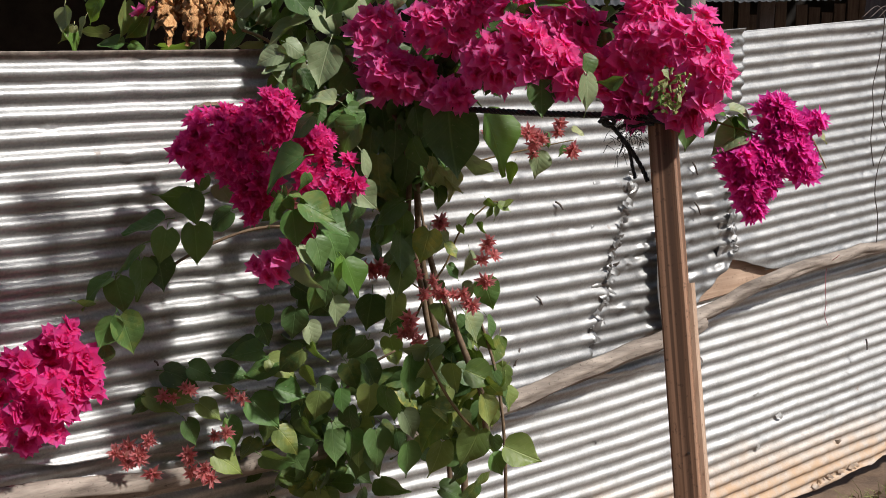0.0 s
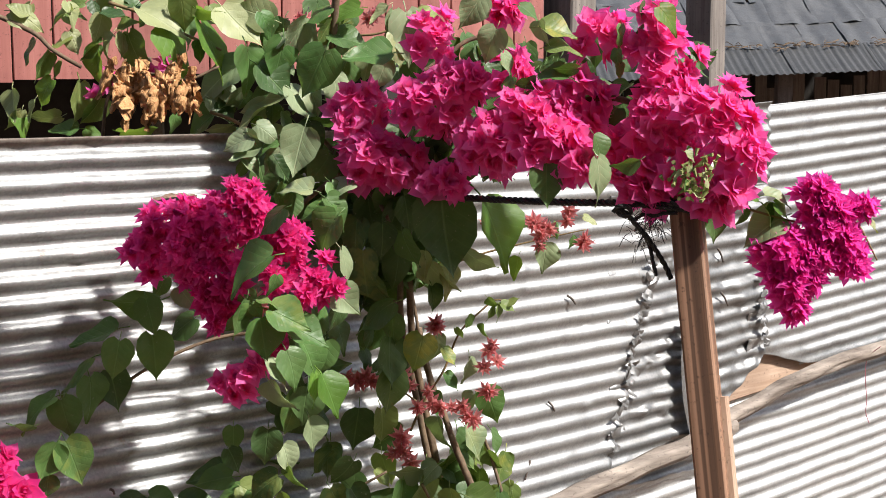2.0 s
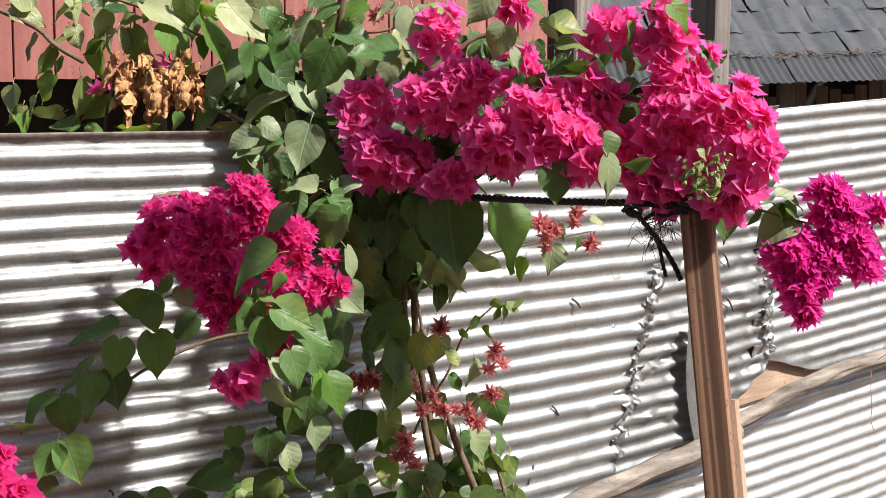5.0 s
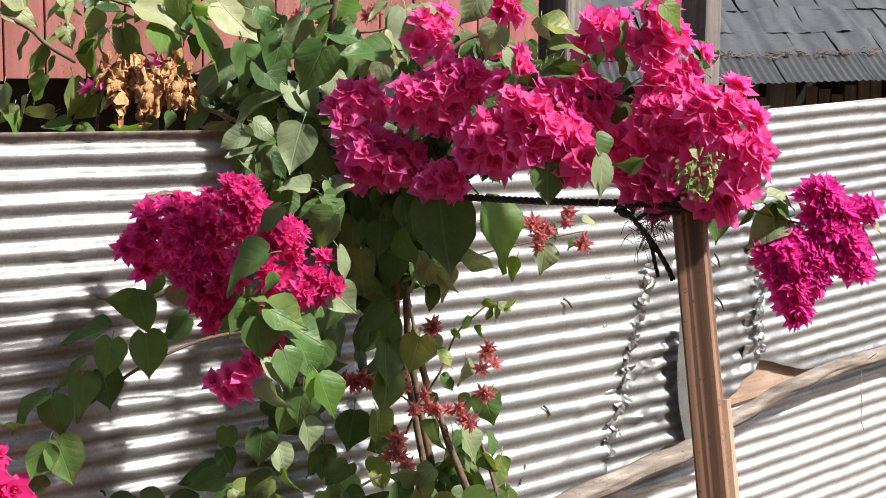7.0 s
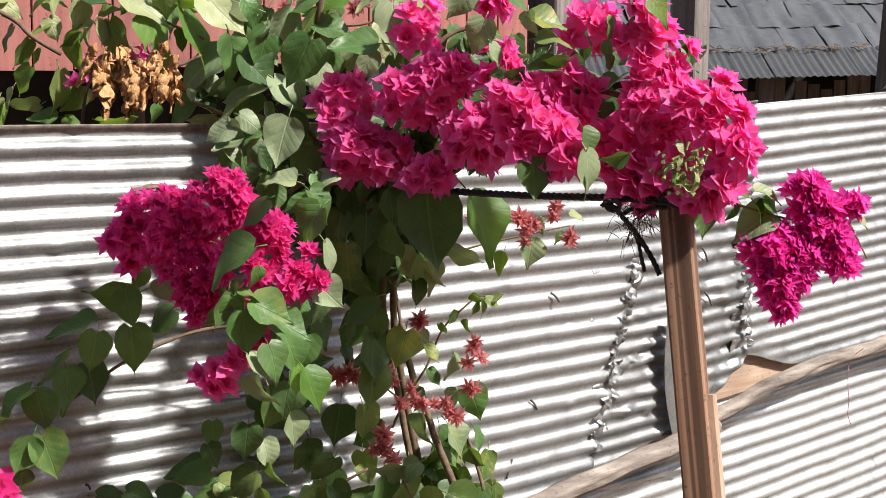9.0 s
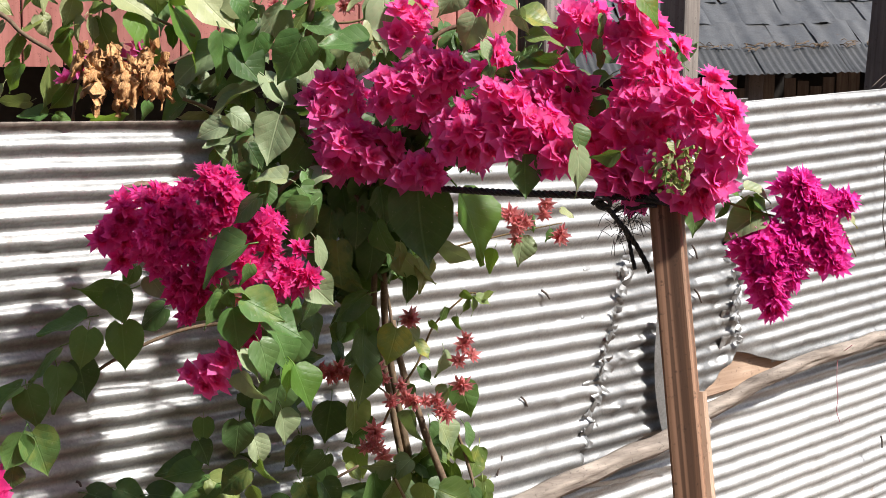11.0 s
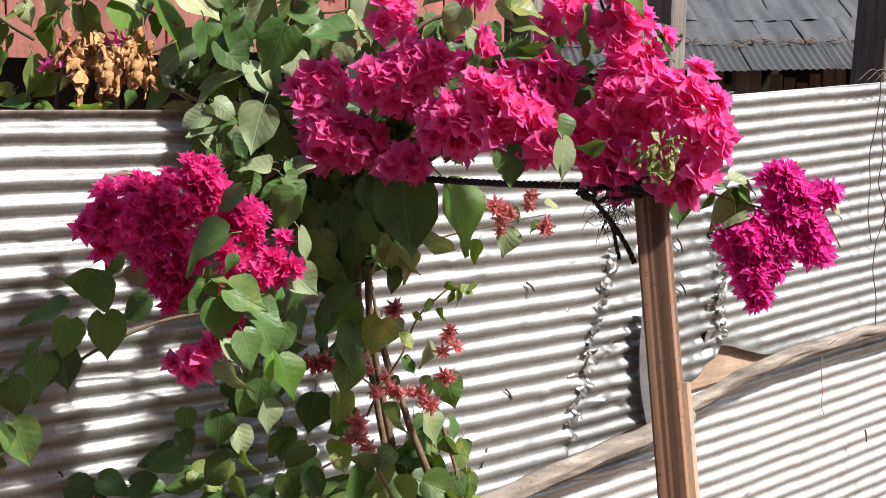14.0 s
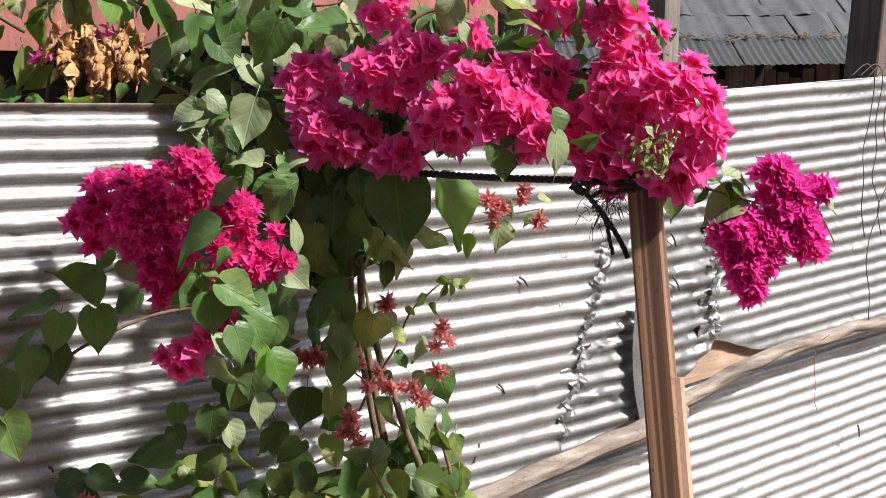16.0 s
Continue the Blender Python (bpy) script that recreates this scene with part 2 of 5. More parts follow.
STEM_GREEN = plain_material("green red stem", (0.16, 0.12, 0.05), (0.24, 0.15, 0.07), 0.7, 90)
ROPE = plain_material("black nylon rope", (0.006, 0.006, 0.007), (0.03, 0.028, 0.03), 0.5, 200)
EARTH = plain_material("dry red earth", (0.11, 0.072, 0.048), (0.22, 0.145, 0.095), 0.95, 9, 0.8, 0.02)
WIRE = plain_material("rusty wire", (0.045, 0.034, 0.028), (0.13, 0.10, 0.085), 0.6, 80)
TIN_DARK = tin_material("blackened roof tin", -2, -3, 0.10, 9.0, 0.4)
LEAF_GRASS = plain_material("dry grass", (0.14, 0.17, 0.05), (0.34, 0.36, 0.12), 0.7, 40)
WALL = plain_material("brown earth plaster", (0.16, 0.12, 0.09), (0.27, 0.20, 0.15), 0.9, 6.0)
# near-black, so the shade of closed spaces is put into the colour
SHADE_BLACK = plain_material("near-black painted shade", (0.02, 0.017, 0.015), (0.05, 0.043, 0.038), 0.9, 12)


# ---- building helpers ----
def link_mesh(name, bm, material, smooth=False):
    me = bpy.data.meshes.new(name)
    bm.to_mesh(me)
    bm.free()
    me.materials.append(material)
    if smooth:
        for p in me.polygons:
            p.use_smooth = True
    return me


def thing(name, bm, material, label, category, smooth=False, group="", kind=""):
    return tagged(new(name, link_mesh(name, bm, material, smooth)), label, category, group, kind)


def holder(name, label, category, at=(0, 0, 0), group="", kind=""):
    ob = new(name)
    ob.location = at
    ob.empty_display_size = 0.05
    return tagged(ob, label, category, group, kind)


def part(name, bm, material, parent, label="", smooth=False):
    ob = new(name, link_mesh(name, bm, material, smooth) if isinstance(bm, bmesh.types.BMesh) else bm)
    ob.parent = parent
    ob.matrix_parent_inverse = Matrix.Translation(parent.location).inverted() if parent.type == "EMPTY" else Matrix()
    return tagged(ob, label)


def beam(bm, a, b, w, d, up=(0, 0, 1), bevel=0.003, wobble=0.0, seed=0):
    """A squared timber from a to b, w wide and d deep, with worn edges."""
    a, b = Vector(a), Vector(b)
    ax = (b - a).normalized()
    side = ax.cross(Vector(up))
    if side.length < 1e-4:
        side = ax.cross(Vector((0, 1, 0)))
    side.normalize()
    deep = ax.cross(side).normalized()
    rng = random.Random(seed)
    n = 10
    c = bevel
    prof = [(-w / 2 + c, -d / 2), (w / 2 - c, -d / 2), (w / 2, -d / 2 + c), (w / 2, d / 2 - c), (w / 2 - c, d / 2), (-w / 2 + c, d / 2), (-w / 2, d / 2 - c), (-w / 2, -d / 2 + c)]
    rings = []
    for i in range(n + 1):
        p = a.lerp(b, i / n) + side * rng.uniform(-wobble, wobble) + deep * rng.uniform(-wobble, wobble)
        rings.append([bm.verts.new(p + side * x + deep * y) for x, y in prof])
    for r, s in zip(rings, rings[1:]):
        for k in range(8):
            bm.faces.new((r[k], r[(k + 1) % 8], s[(k + 1) % 8], s[k]))
    bm.faces.new(rings[0][::-1])
    bm.faces.new(rings[-1])
    return bm


def smooth_path(pts, n=8):
    """Points along a Catmull-Rom curve through pts."""
    p = [Vector(q) for q in pts]
    p = [p[0] * 2 - p[1]] + p + [p[-1] * 2 - p[-2]]
    out = []
    for i in range(1, len(p) - 2):
        a, b, c, d = p[i - 1:i + 3]
        for k in range(n):
            t = k / n
            out.append(0.5 * ((2 * b) + (c - a) * t + (2 * a - 5 * b + 4 * c - d) * t * t + (3 * b - a - 3 * c + d) * t ** 3))
    out.append(p[-2])
    return out


def tube(bm, pts, r0, r1=None, sides=8, rough=0.0, seed=0, ends=True):
    """A round rod along pts that tapers from r0 to r1."""
    r1 = r0 if r1 is None else r1
    rng = random.Random(seed)
    pts = [Vector(p) for p in pts]
    rings, ref = [], None
    for i, p in enumerate(pts):
        ax = (pts[min(i + 1, len(pts) - 1)] - pts[max(i - 1, 0)]).normalized()
        if ref is None:
            ref = ax.orthogonal().normalized()
        ref = (ref - ax * ref.dot(ax)).normalized()
        o = ax.cross(ref)
        r = r0 + (r1 - r0) * i / max(1, len(pts) - 1)
        ring = []
        for k in range(sides):
            a = 2 * math.pi * k / sides
            ring.append(bm.verts.new(p + (ref * math.cos(a) + o * math.sin(a)) * r * (1 + rng.uniform(-rough, rough))))
        rings.append(ring)
    for r, s in zip(rings, rings[1:]):
        for k in range(sides):
            bm.faces.new((r[k], r[(k + 1) % sides], s[(k + 1) % sides], s[k]))
    if ends:
        bm.faces.new(rings[0][::-1])
        bm.faces.new(rings[-1])
    return bm


# ---- ground ----
def build_ground():
    bm = bmesh.new()
    xs = [-400, -60, -12, -4] + [-2 + 0.1 * i for i in range(61)] + [6, 14, 60, 400]
    ys = [-400, -60, -12, -4, -1.0, 0.0] + [0.6 + 0.1 * i for i in range(45)] + [7, 14, 60, 400]
    grid = []
    for y in ys:
        row = []
        for x in xs:
            near = math.exp(-((x - 0.6) ** 2 + (y - 2.6) ** 2) / 9)
            z = near * (0.035 * noise.noise((x * 1.7, y * 1.7, 0.3)) + 0.014 * noise.noise((x * 7, y * 7, 2.0)))
            row.append(bm.verts.new((x, y, z + 0.02 * near)))
        grid.append(row)
    for r, s in zip(grid, grid[1:]):
        for i in range(len(xs) - 1):
            bm.faces.new((r[i], r[i + 1], s[i + 1], s[i]))
    thing("ground", bm, EARTH, "dry reddish bare earth beside the fence", "ground", True, kind="structure")


build_ground()


def ground_litter():
    """Dry leaves, crumbs of earth and a few grass blades along the foot of the fence."""
    rng = random.Random(19)
    bm = bmesh.new()
    for _ in range(520):
        x = rng.uniform(0.7, 1.8)
        p = Vector((x, 2.37 + 0.8 * x - rng.uniform(0.02, 0.55), 0.030))
        a, w = rng.uniform(0, 6.28), rng.uniform(0.006, 0.018)
        d, q = Vector((math.cos(a), math.sin(a), rng.uniform(-0.1, 0.5))) * w, Vector((-math.sin(a), math.cos(a), rng.uniform(-0.3, 0.3))) * w * 0.5
        v = [bm.verts.new(p + o) for o in (-d, q + Vector((0, 0, w * 0.5)), d, -q)]
        bm.faces.new(v)
    thing("leaf_litter", bm, STEM, "dry brown leaves and crumbs of earth along the fence foot", "litter", kind="stuff")
    bm = bmesh.new()
    for _ in range(120):
        x = rng.gauss(1.22, 0.10)
        p = Vector((x, 2.37 + 0.8 * x - rng.uniform(0.05, 0.25), 0.02))
        d = Vector((rng.gauss(0, 0.015), rng.gauss(0, 0.015), rng.uniform(0.02, 0.06)))
        tube(bm, [p, p + d * 0.6, p + d + Vector((d.x, d.y, -0.004))], 0.0016, 0.0004, 3)
    thing("grass_tuft", bm, LEAF_GRASS, "short yellow-green grass at the fence foot", "grass", kind="stuff")


ground_litter()


def blocking_wall():
    """Unseen plain wall added across the street, behind the camera, to block low sky."""
    bm = bmesh.new()
    beam(bm, (-16, -4.2, 2.6), (16, -4.2, 2.6), 5.2, 0.22, (0, 1, 0), 0.02, 0.0, 2)
    thing("wall_street", bm, WALL, "unseen brown earth-plastered wall added across the street to block low sky light", "wall", kind="structure")


blocking_wall()


# ---- corrugated fence ----
def fence_point(x, z, out=0.0):
    """A point on the line of the fence at x, moved out towards the street."""
    return Vector((x + 0.6247 * out, 2.37 + 0.8 * x - 0.7809 * out, z))


def lift(x):
    """How the rows of ridges rise towards the far end."""
    if x < 0.2:
        return 0.0
    return 0.085 * (x - 0.2) ** 2 if x < 0.65 else 0.0172 + 0.0765 * (x - 0.65)


def corrugated(bm, x0, x1, phase, z_top, z_low, out, pitch=0.0333, amp=0.0037, nx=70, rise=lift, ragged=0.0, dent=1.0, seed=0, thick=0.0012, skew=0.0, top_cut=None, low_cut=None, flat=0.0, bulge=None, worn=0.0):
    """One sheet with level ridges: z_low and z_top bound it, phase is the height of a shaded flank."""
    rows = int((z_top - z_low) / pitch * 16)
    rng = random.Random(seed)
    dents = [(rng.uniform(x0, x1), rng.uniform(z_low, z_top), rng.choice((0.006, 0.008, 0.012, 0.03)), rng.uniform(-0.0045, 0.0045) * (1.7 if dent > 2 else 1.0)) for _ in range(int(90 * dent))]
    dents += [(x0 if rng.random() < 0.5 else x1, rng.uniform(z_low, z_top), rng.uniform(0.012, 0.03), rng.uniform(-0.006, 0.006)) for _ in range(int(16 * dent))]
    grid = []
    for i in range(nx + 1):
        u = i / nx
        x = x0 + (x1 - x0) * u
        edge = max(0.0, 1 - min(u, 1 - u) * nx / 5)
        col = []
        for j in range(rows + 1):
            zt = top_cut(x) if top_cut else z_top
            zl = low_cut(x) if low_cut else z_low
            z = zl + (zt - zl) * j / rows
            w = z + 0.0025 * noise.noise((x * 5, z * 3, seed)) + 0.0012 * noise.noise((x * 19, z * 9, seed + 5))
            a = amp * (1 + 0.14 * noise.noise((x * 7, z * 7, seed + 9)))
            a *= 1 - worn * max(0.0, min(1.0, (x + 0.2) / 0.35))
            if flat:
                a *= min(1.0, 0.12 + max(0.0, z - zl) / flat)
                out_of = 0.006 * noise.noise((x * 30, z * 24, 7.7)) * max(0.0, 1 - (z - zl) / flat)
            else:
                out_of = bulge(x, z) if bulge else 0.0
            d = out_of + a * math.tanh(0.9 * math.sin(2 * math.pi * (w - phase) / pitch)) / math.tanh(0.9)
            d += 0.010 * noise.noise((x * 2.3, z * 2.0, 4.0)) + 0.0020 * noise.noise((x * 13, z * 11, seed + 4)) + 0.0008 * noise.noise((x * 45, z * 30, seed + 6))
            for dx, dz, r, h in dents:
                q = ((x - dx) ** 2 + (z - dz) ** 2) / (r * r)
                if q < 6:
                    d += h * math.exp(-q)
            d += edge * ragged * noise.noise((x * 3, z * 30, seed + 7)) * 0.012
            xx = x + skew * u * (z - 0.83) + edge * ragged * noise.noise((seed, z * 26, 1.0)) * 0.012
            col.append(bm.verts.new(fence_point(xx, z + rise(x), out + d)))
        grid.append(col)
    for a, b in zip(grid, grid[1:]):
        for j in range(rows):
            bm.faces.new((a[j], b[j], b[j + 1], a[j + 1]))
    return bm


def torn_edge(x):
    """The uneven lower rim of the far upper sheet."""
    return 0.704 + 0.006 * noise.noise((x * 9, 3.3, 0)) + 0.004 * noise.noise((x * 31, 1.3, 0)) + 0.33 * max(0.0, 0.86 - max(x, 0.70)) - lift(x)


def rail_edge(x):
    """The lower rim of the near upper sheets, along the rails."""
    z = 0.50 + 0.19 * x if x > 0.02 else 0.504 + 0.14 * min(0.7, 0.02 - x)
    return z + 0.006 * noise.noise((x * 14, 5.1, 0))


def foot_edge(x):
    """The bent lower rim of the far lower sheet, just clear of the ground."""
    z = 0.056 + 0.12 * max(0.0, x - 1.08)
    return z + 0.007 * noise.noise((x * 16, 8.1, 0)) + 0.005 * noise.noise((x * 45, 4.4, 0)) - lift(x)


def short_edge(x):
    """The lower rim of the short sheet, torn away slantwise at its far corner."""
    z = rail_edge(x)
    return max(z, 0.662 + 0.9 * (x - 0.635) + 0.006 * noise.noise((x * 40, 2.2, 0)) - lift(x)) if x > 0.6 else z


def curled_edge(x, z):
    """Where the short sheet curls out beside the post."""
    u = (x - 0.492) / 0.048
    up = max(0.0, min(1.0, (0.86 - z) / 0.10))
    return 0.02 * u * up if 0 < u < 1 else 0.0


def sheet(label, *args, material=TIN, **kw):
    bm = corrugated(bmesh.new(), *args, **kw)
    ob = thing("corrugated_sheet", bm, material, label, "metal sheet", True, group="sheets of the fence")
    s = ob.modifiers.new("thickness", "SOLIDIFY")
    s.thickness, s.offset = 0.0012, 0
    return ob


def seam_flaps(owner, low, high, n, seed, material=TIN, out=0.004):
    """Small bent tongues of tin along a torn seam, from low to high (x, z)."""
    rng = random.Random(seed)
    for k in range(n):
        t = (k + rng.uniform(0.1, 0.9)) / n
        x, z = low[0] + (high[0] - low[0]) * t, low[1] + (high[1] - low[1]) * t
        x += rng.uniform(-0.008, 0.008)
        w, ln = rng.uniform(0.008, 0.020), rng.uniform(0.010, 0.026)
        a = rng.uniform(-1.2, 1.2) + (math.pi if rng.random() < 0.3 else 0)
        bm = bmesh.new()
        g = []
        for i in range(4):
            v = i / 3
            row = []
            for j in (-1, 0, 1):
                dx, dz = math.cos(a) * ln * v - math.sin(a) * w * 0.5 * j * (1 - 0.5 * v), math.sin(a) * ln * v + math.cos(a) * w * 0.5 * j * (1 - 0.5 * v)
                row.append(bm.verts.new(fence_point(x + dx * 0.8, z + dz, out + 0.009 * math.sin(v * 2.2) * rng.uniform(0.5, 1.1) + 0.002 * j * rng.uniform(-1, 1))))
            g.append(row)
        for r, s in zip(g, g[1:]):
            for j in (0, 1):
                bm.faces.new((r[j], r[j + 1], s[j + 1], s[j]))
        part("torn_tongue", bm, material, owner, smooth=True)


long_sheet = sheet("long galvanised corrugated sheet with level ridges, partly shaded", -1.25, 0.40, 1.226, 1.268, 0.60, 0.0, nx=220, pitch=0.0341, amp=0.0048, seed=1, ragged=1.0, skew=0.23, low_cut=rail_edge, worn=0.32, material=TIN_GRIMY)
short_sheet = sheet("short crumpled corrugated sheet between two torn seams", 0.34, 0.728, 0.988, 1.285, 0.655, -0.006, nx=90, pitch=0.0322, seed=2, ragged=0.6, dent=2.2, low_cut=short_edge, bulge=curled_edge)
far_sheet = sheet("bright corrugated sheet with torn lower edge and clean ridges", 0.685, 1.9, 1.2535, 1.277, 0.735, -0.013, nx=110, pitch=0.0309, seed=3, ragged=1.0, dent=0.8, low_cut=torn_edge, flat=0.05, amp=0.0038, material=TIN_CLEAN)
sheet("dented lower corrugated sheet behind the plant, mud at its foot", -1.25, 0.62, 0.40, 0.60, 0.0, -0.026, nx=130, pitch=0.0325, seed=4, ragged=1.0, material=TIN_MUD, dent=1.5)
low_sheet = sheet("lower corrugated sheet, bright above and mud-stained below", 0.55, 1.95, 0.598, 0.72, -0.05, -0.036, nx=110, pitch=0.0331, amp=0.0044, seed=5, ragged=0.6, material=TIN_MUD, dent=0.8, low_cut=foot_edge)
seam_flaps(long_sheet, (0.345, 0.62), (0.435, 0.99), 44, 61)
seam_flaps(low_sheet, (1.06, 0.075), (1.22, 0.10), 12, 63, TIN_MUD, -0.034)
for low in ((0.828, 0.369), (0.848, 0.247), (0.473, 0.413), (0.386, 0.371), (1.156, 0.370), (0.914, 0.311), (1.141, 0.173)):
    seam_flaps(low_sheet, low, (low[0] + 0.004, low[1] + 0.006), 1, round(low[0] * 1000), TIN_MUD, -0.034)
seam_flaps(far_sheet, (0.722, 0.77), (0.700, 1.03), 26, 62)


def rust_tears():
    """Rusty lips of tin round two short tears in the long sheet."""
    rng = random.Random(9)
    rust = plain_material("rusty torn tin", (0.10, 0.055, 0.035), (0.36, 0.25, 0.18), 0.75, 60, 0.5, 0.002)
    for x0, x1, z in ((-0.430, -0.372, 1.168), (-0.428, -0.400, 1.127)):
        for up in (-1, 1):
            bm = bmesh.new()
            n = 10
            g = []
            for i in range(n + 1):
                u = i / n
                x = x0 + (x1 - x0) * u
                open_by = math.sin(math.pi * u) * 0.006
                lip = 0.004 + 0.004 * rng.random()
                g.append([bm.verts.new(fence_point(x, z + up * (open_by + lip * q), 0.005 + 0.007 * (1 - q) * math.sin(math.pi * u) + 0.002 * rng.random())) for q in (0, 0.5, 1)])
            for r, q in zip(g, g[1:]):
                for k in (0, 1):
                    bm.faces.new((r[k], q[k], q[k + 1], r[k + 1]))
            part("torn_lip", bm, rust, long_sheet, "rusty lip of a tear", True)


rust_tears()


def bent_rim():
    """The upper rim of the lower sheet, bent out below the pole, and a rusted hole beside the post."""
    bm = bmesh.new()
    n = 40
    g = []
    for i in range(n + 1):
        u = i / n
        x = 0.26 + 0.31 * u
        z = 0.541 - 0.026 * u + 0.006 * math.sin(9 * u) + 0.004 * noise.noise((x * 40, 2.0, 0))
        up = 0.010 + 0.006 * noise.noise((x * 25, 6.0, 0))
        g.append([bm.verts.new(fence_point(x, z + dz, o)) for dz, o in ((-0.012, -0.026), (-0.006, -0.018), (0.0, -0.012), (up * 0.5, -0.010))])
    for r, q in zip(g, g[1:]):
        for k in range(3):
            bm.faces.new((r[k], q[k], q[k + 1], r[k + 1]))
    part("bent_rim", bm, TIN_MUD, low_sheet, "bent pale rim of the sheet", True)
    bm = bmesh.new()
    c = [bm.verts.new(fence_point(0.656 + 0.013 * math.cos(a), 0.491 + 0.022 * math.sin(a), -0.026)) for a in [k * math.pi / 8 for k in range(16)]]
    o = [bm.verts.new(fence_point(0.656 + 0.018 * math.cos(a) * (1 + 0.2 * math.sin(3 * a)), 0.491 + 0.028 * math.sin(a), -0.030)) for a in [k * math.pi / 8 for k in range(16)]]
    for k in range(16):
        bm.faces.new((c[k], c[k - 1], o[k - 1], o[k]))
    part("hole_edge", bm, WIRE, low_sheet, "rusted edge of a hole", True)
    # the sheet stays uncut; a near-black disc paints the shade inside the hole
    bm = bmesh.new()
    bm.faces.new([bm.verts.new(fence_point(0.656 + 0.013 * math.cos(a), 0.491 + 0.022 * math.sin(a), -0.029)) for a in [k * math.pi / 8 for k in range(16)]])
    part("hole", bm, SHADE_BLACK, low_sheet, "near-black disc for the shade inside a rusted hole")


bent_rim()


def bent_edge():
    """The edge of the short sheet that stands away from the fence beside the post."""
    bm = bmesh.new()
    left, right = [], []
    for i in range(13):
        u = i / 12
        z = 0.605 + 0.265 * u
        x = 0.548 - 0.030 * max(0.0, (u - 0.65) / 0.35)
        w = 0.533 - 0.026 * math.sin(min(1.0, u / 0.6) * math.pi / 2) + 0.006 * max(0.0, u - 0.6) + 0.003 * noise.noise((0, z * 40, 3.0))
        left.append(bm.verts.new(fence_point(w - 0.016, z, 0.019)))
        right.append(bm.verts.new(fence_point(max(x, w + 0.002) - 0.012, z, 0.024)))
    for k in range(12):
        bm.faces.new((left[k], right[k], right[k + 1], left[k + 1]))
    part("curled_edge", bm, TIN, short_sheet, "curled edge of the sheet, bent out", True)


bent_edge()


# ---- fence rails and timbers ----
def pole(name, pts, r0, r1, material, label, seed):
    path = smooth_path(pts, 24)
    bm = tube(bmesh.new(), path, r0, r1, 22, 0.0, seed)
    rng = random.Random(seed)
    ridge = [rng.uniform(-0.16, 0.10) if rng.random() < 0.75 else -0.34 for _ in range(22)]
    for i, v in enumerate(list(bm.verts)):
        row, k = divmod(i, 22)
        c = path[min(row, len(path) - 1)]
        split = 1 + ridge[k] * (0.6 + 0.8 * noise.noise((row * 0.06, k * 0.7, seed))) + 0.16 * noise.noise((row * 0.09, k * 0.3, seed + 3))
        v.co = c + (v.co - c) * split + Vector((0, 0, 0.009 * noise.noise((row * 0.05, seed, 0))))
    return thing(name, bm, material, label, "pole", True, group="rails of the fence")


pole("fence_rail", [fence_point(0.02, 0.500, 0.03), fence_point(0.126, 0.530, 0.03), fence_point(0.281, 0.560, 0.03), fence_point(0.44, 0.588, 0.034), fence_point(0.54, 0.604, 0.034), fence_point(0.61, 0.618, 0.03)],
     0.0215, 0.020, POLE_WOOD, "peeled grey wooden pole nailed along the corrugated fence", 3)
pole("fence_rail", [fence_point(0.53, 0.606, 0.026), fence_point(0.65, 0.645, 0.021), fence_point(0.76, 0.676, 0.021), fence_point(0.906, 0.705, 0.021), fence_point(1.07, 0.722, 0.021), fence_point(1.238, 0.728, 0.021), fence_point(1.9, 0.80, 0.021)],
     0.0185, 0.018, POLE_WOOD, "crooked peeled pole over the torn sheet edge", 4)
pole("fence_rail", [fence_point(-1.2, 0.585, 0.03), fence_point(-0.712, 0.562, 0.03), fence_point(-0.5, 0.535, 0.03), fence_point(-0.1, 0.52, 0.03), fence_point(0.1, 0.50, 0.02)],
     0.022, 0.018, POLE_WOOD, "weathered grey pole low on the fence behind the leaves", 5)


def fence_board():
    """The pale plank that shows where the sheet is torn away."""
    bm = bmesh.new()
    beam(bm, fence_point(0.56, 0.692, -0.034), fence_point(1.10, 0.735, -0.034), 0.10, 0.010, fence_point(1, 0, 0) - fence_point(1, 0, 1) + Vector((0, 0, 0.0)), 0.004, 0.001, 6)
    thing("fence_plank", bm, PLANK_WOOD, "pale raw plank behind the torn edge of the sheets", "plank")


def slanted_post():
    root = holder("timber_post", "leaning post of brown sawn timber with a pale batten", "post", (0.45, 1.62, 0.0))
    lean = Vector((0.375, 1.66, 0.60)) - Vector((0.330, 1.782, 1.19))
    top = Vector((0.330, 1.782, 1.19))
    foot = top + lean * (1.205 / 0.59)
    root.location = (foot.x, foot.y, 0)
    bm = bmesh.new()
    beam(bm, foot, top, 0.040, 0.042, (0.31, 0.95, 0), 0.003, 0.0004, 1)
    tilt = Matrix.LocRotScale(top, lean.to_track_quat("Z", "Y"), None)
    bm.transform(tilt.inverted())
    part("timber", bm, BROWN_WOOD, root).matrix_basis = tilt
    low = top + lean * 0.44
    bm = bmesh.new()
    off = Vector((0.0262, 0.006, 0))
    beam(bm, foot + off, low + off, 0.011, 0.028, (0.31, 0.95, 0), 0.002, 0.0004, 3)
    part("batten", bm, PALE_WOOD, root, "pale raw batten nailed to the back")
    for k, d in ((0.855, 0.0), (0.40, 0.006)):
        p = top + lean * k + Vector((0.0 + d, -0.0225, 0))
        bm = tube(bmesh.new(), [p, p + Vector((0, -0.0015, -0.0005))], 0.0022, 0.0026, 8)
        part("nail", bm, WIRE, root, "rusty nail head")


fence_board()
slanted_post()


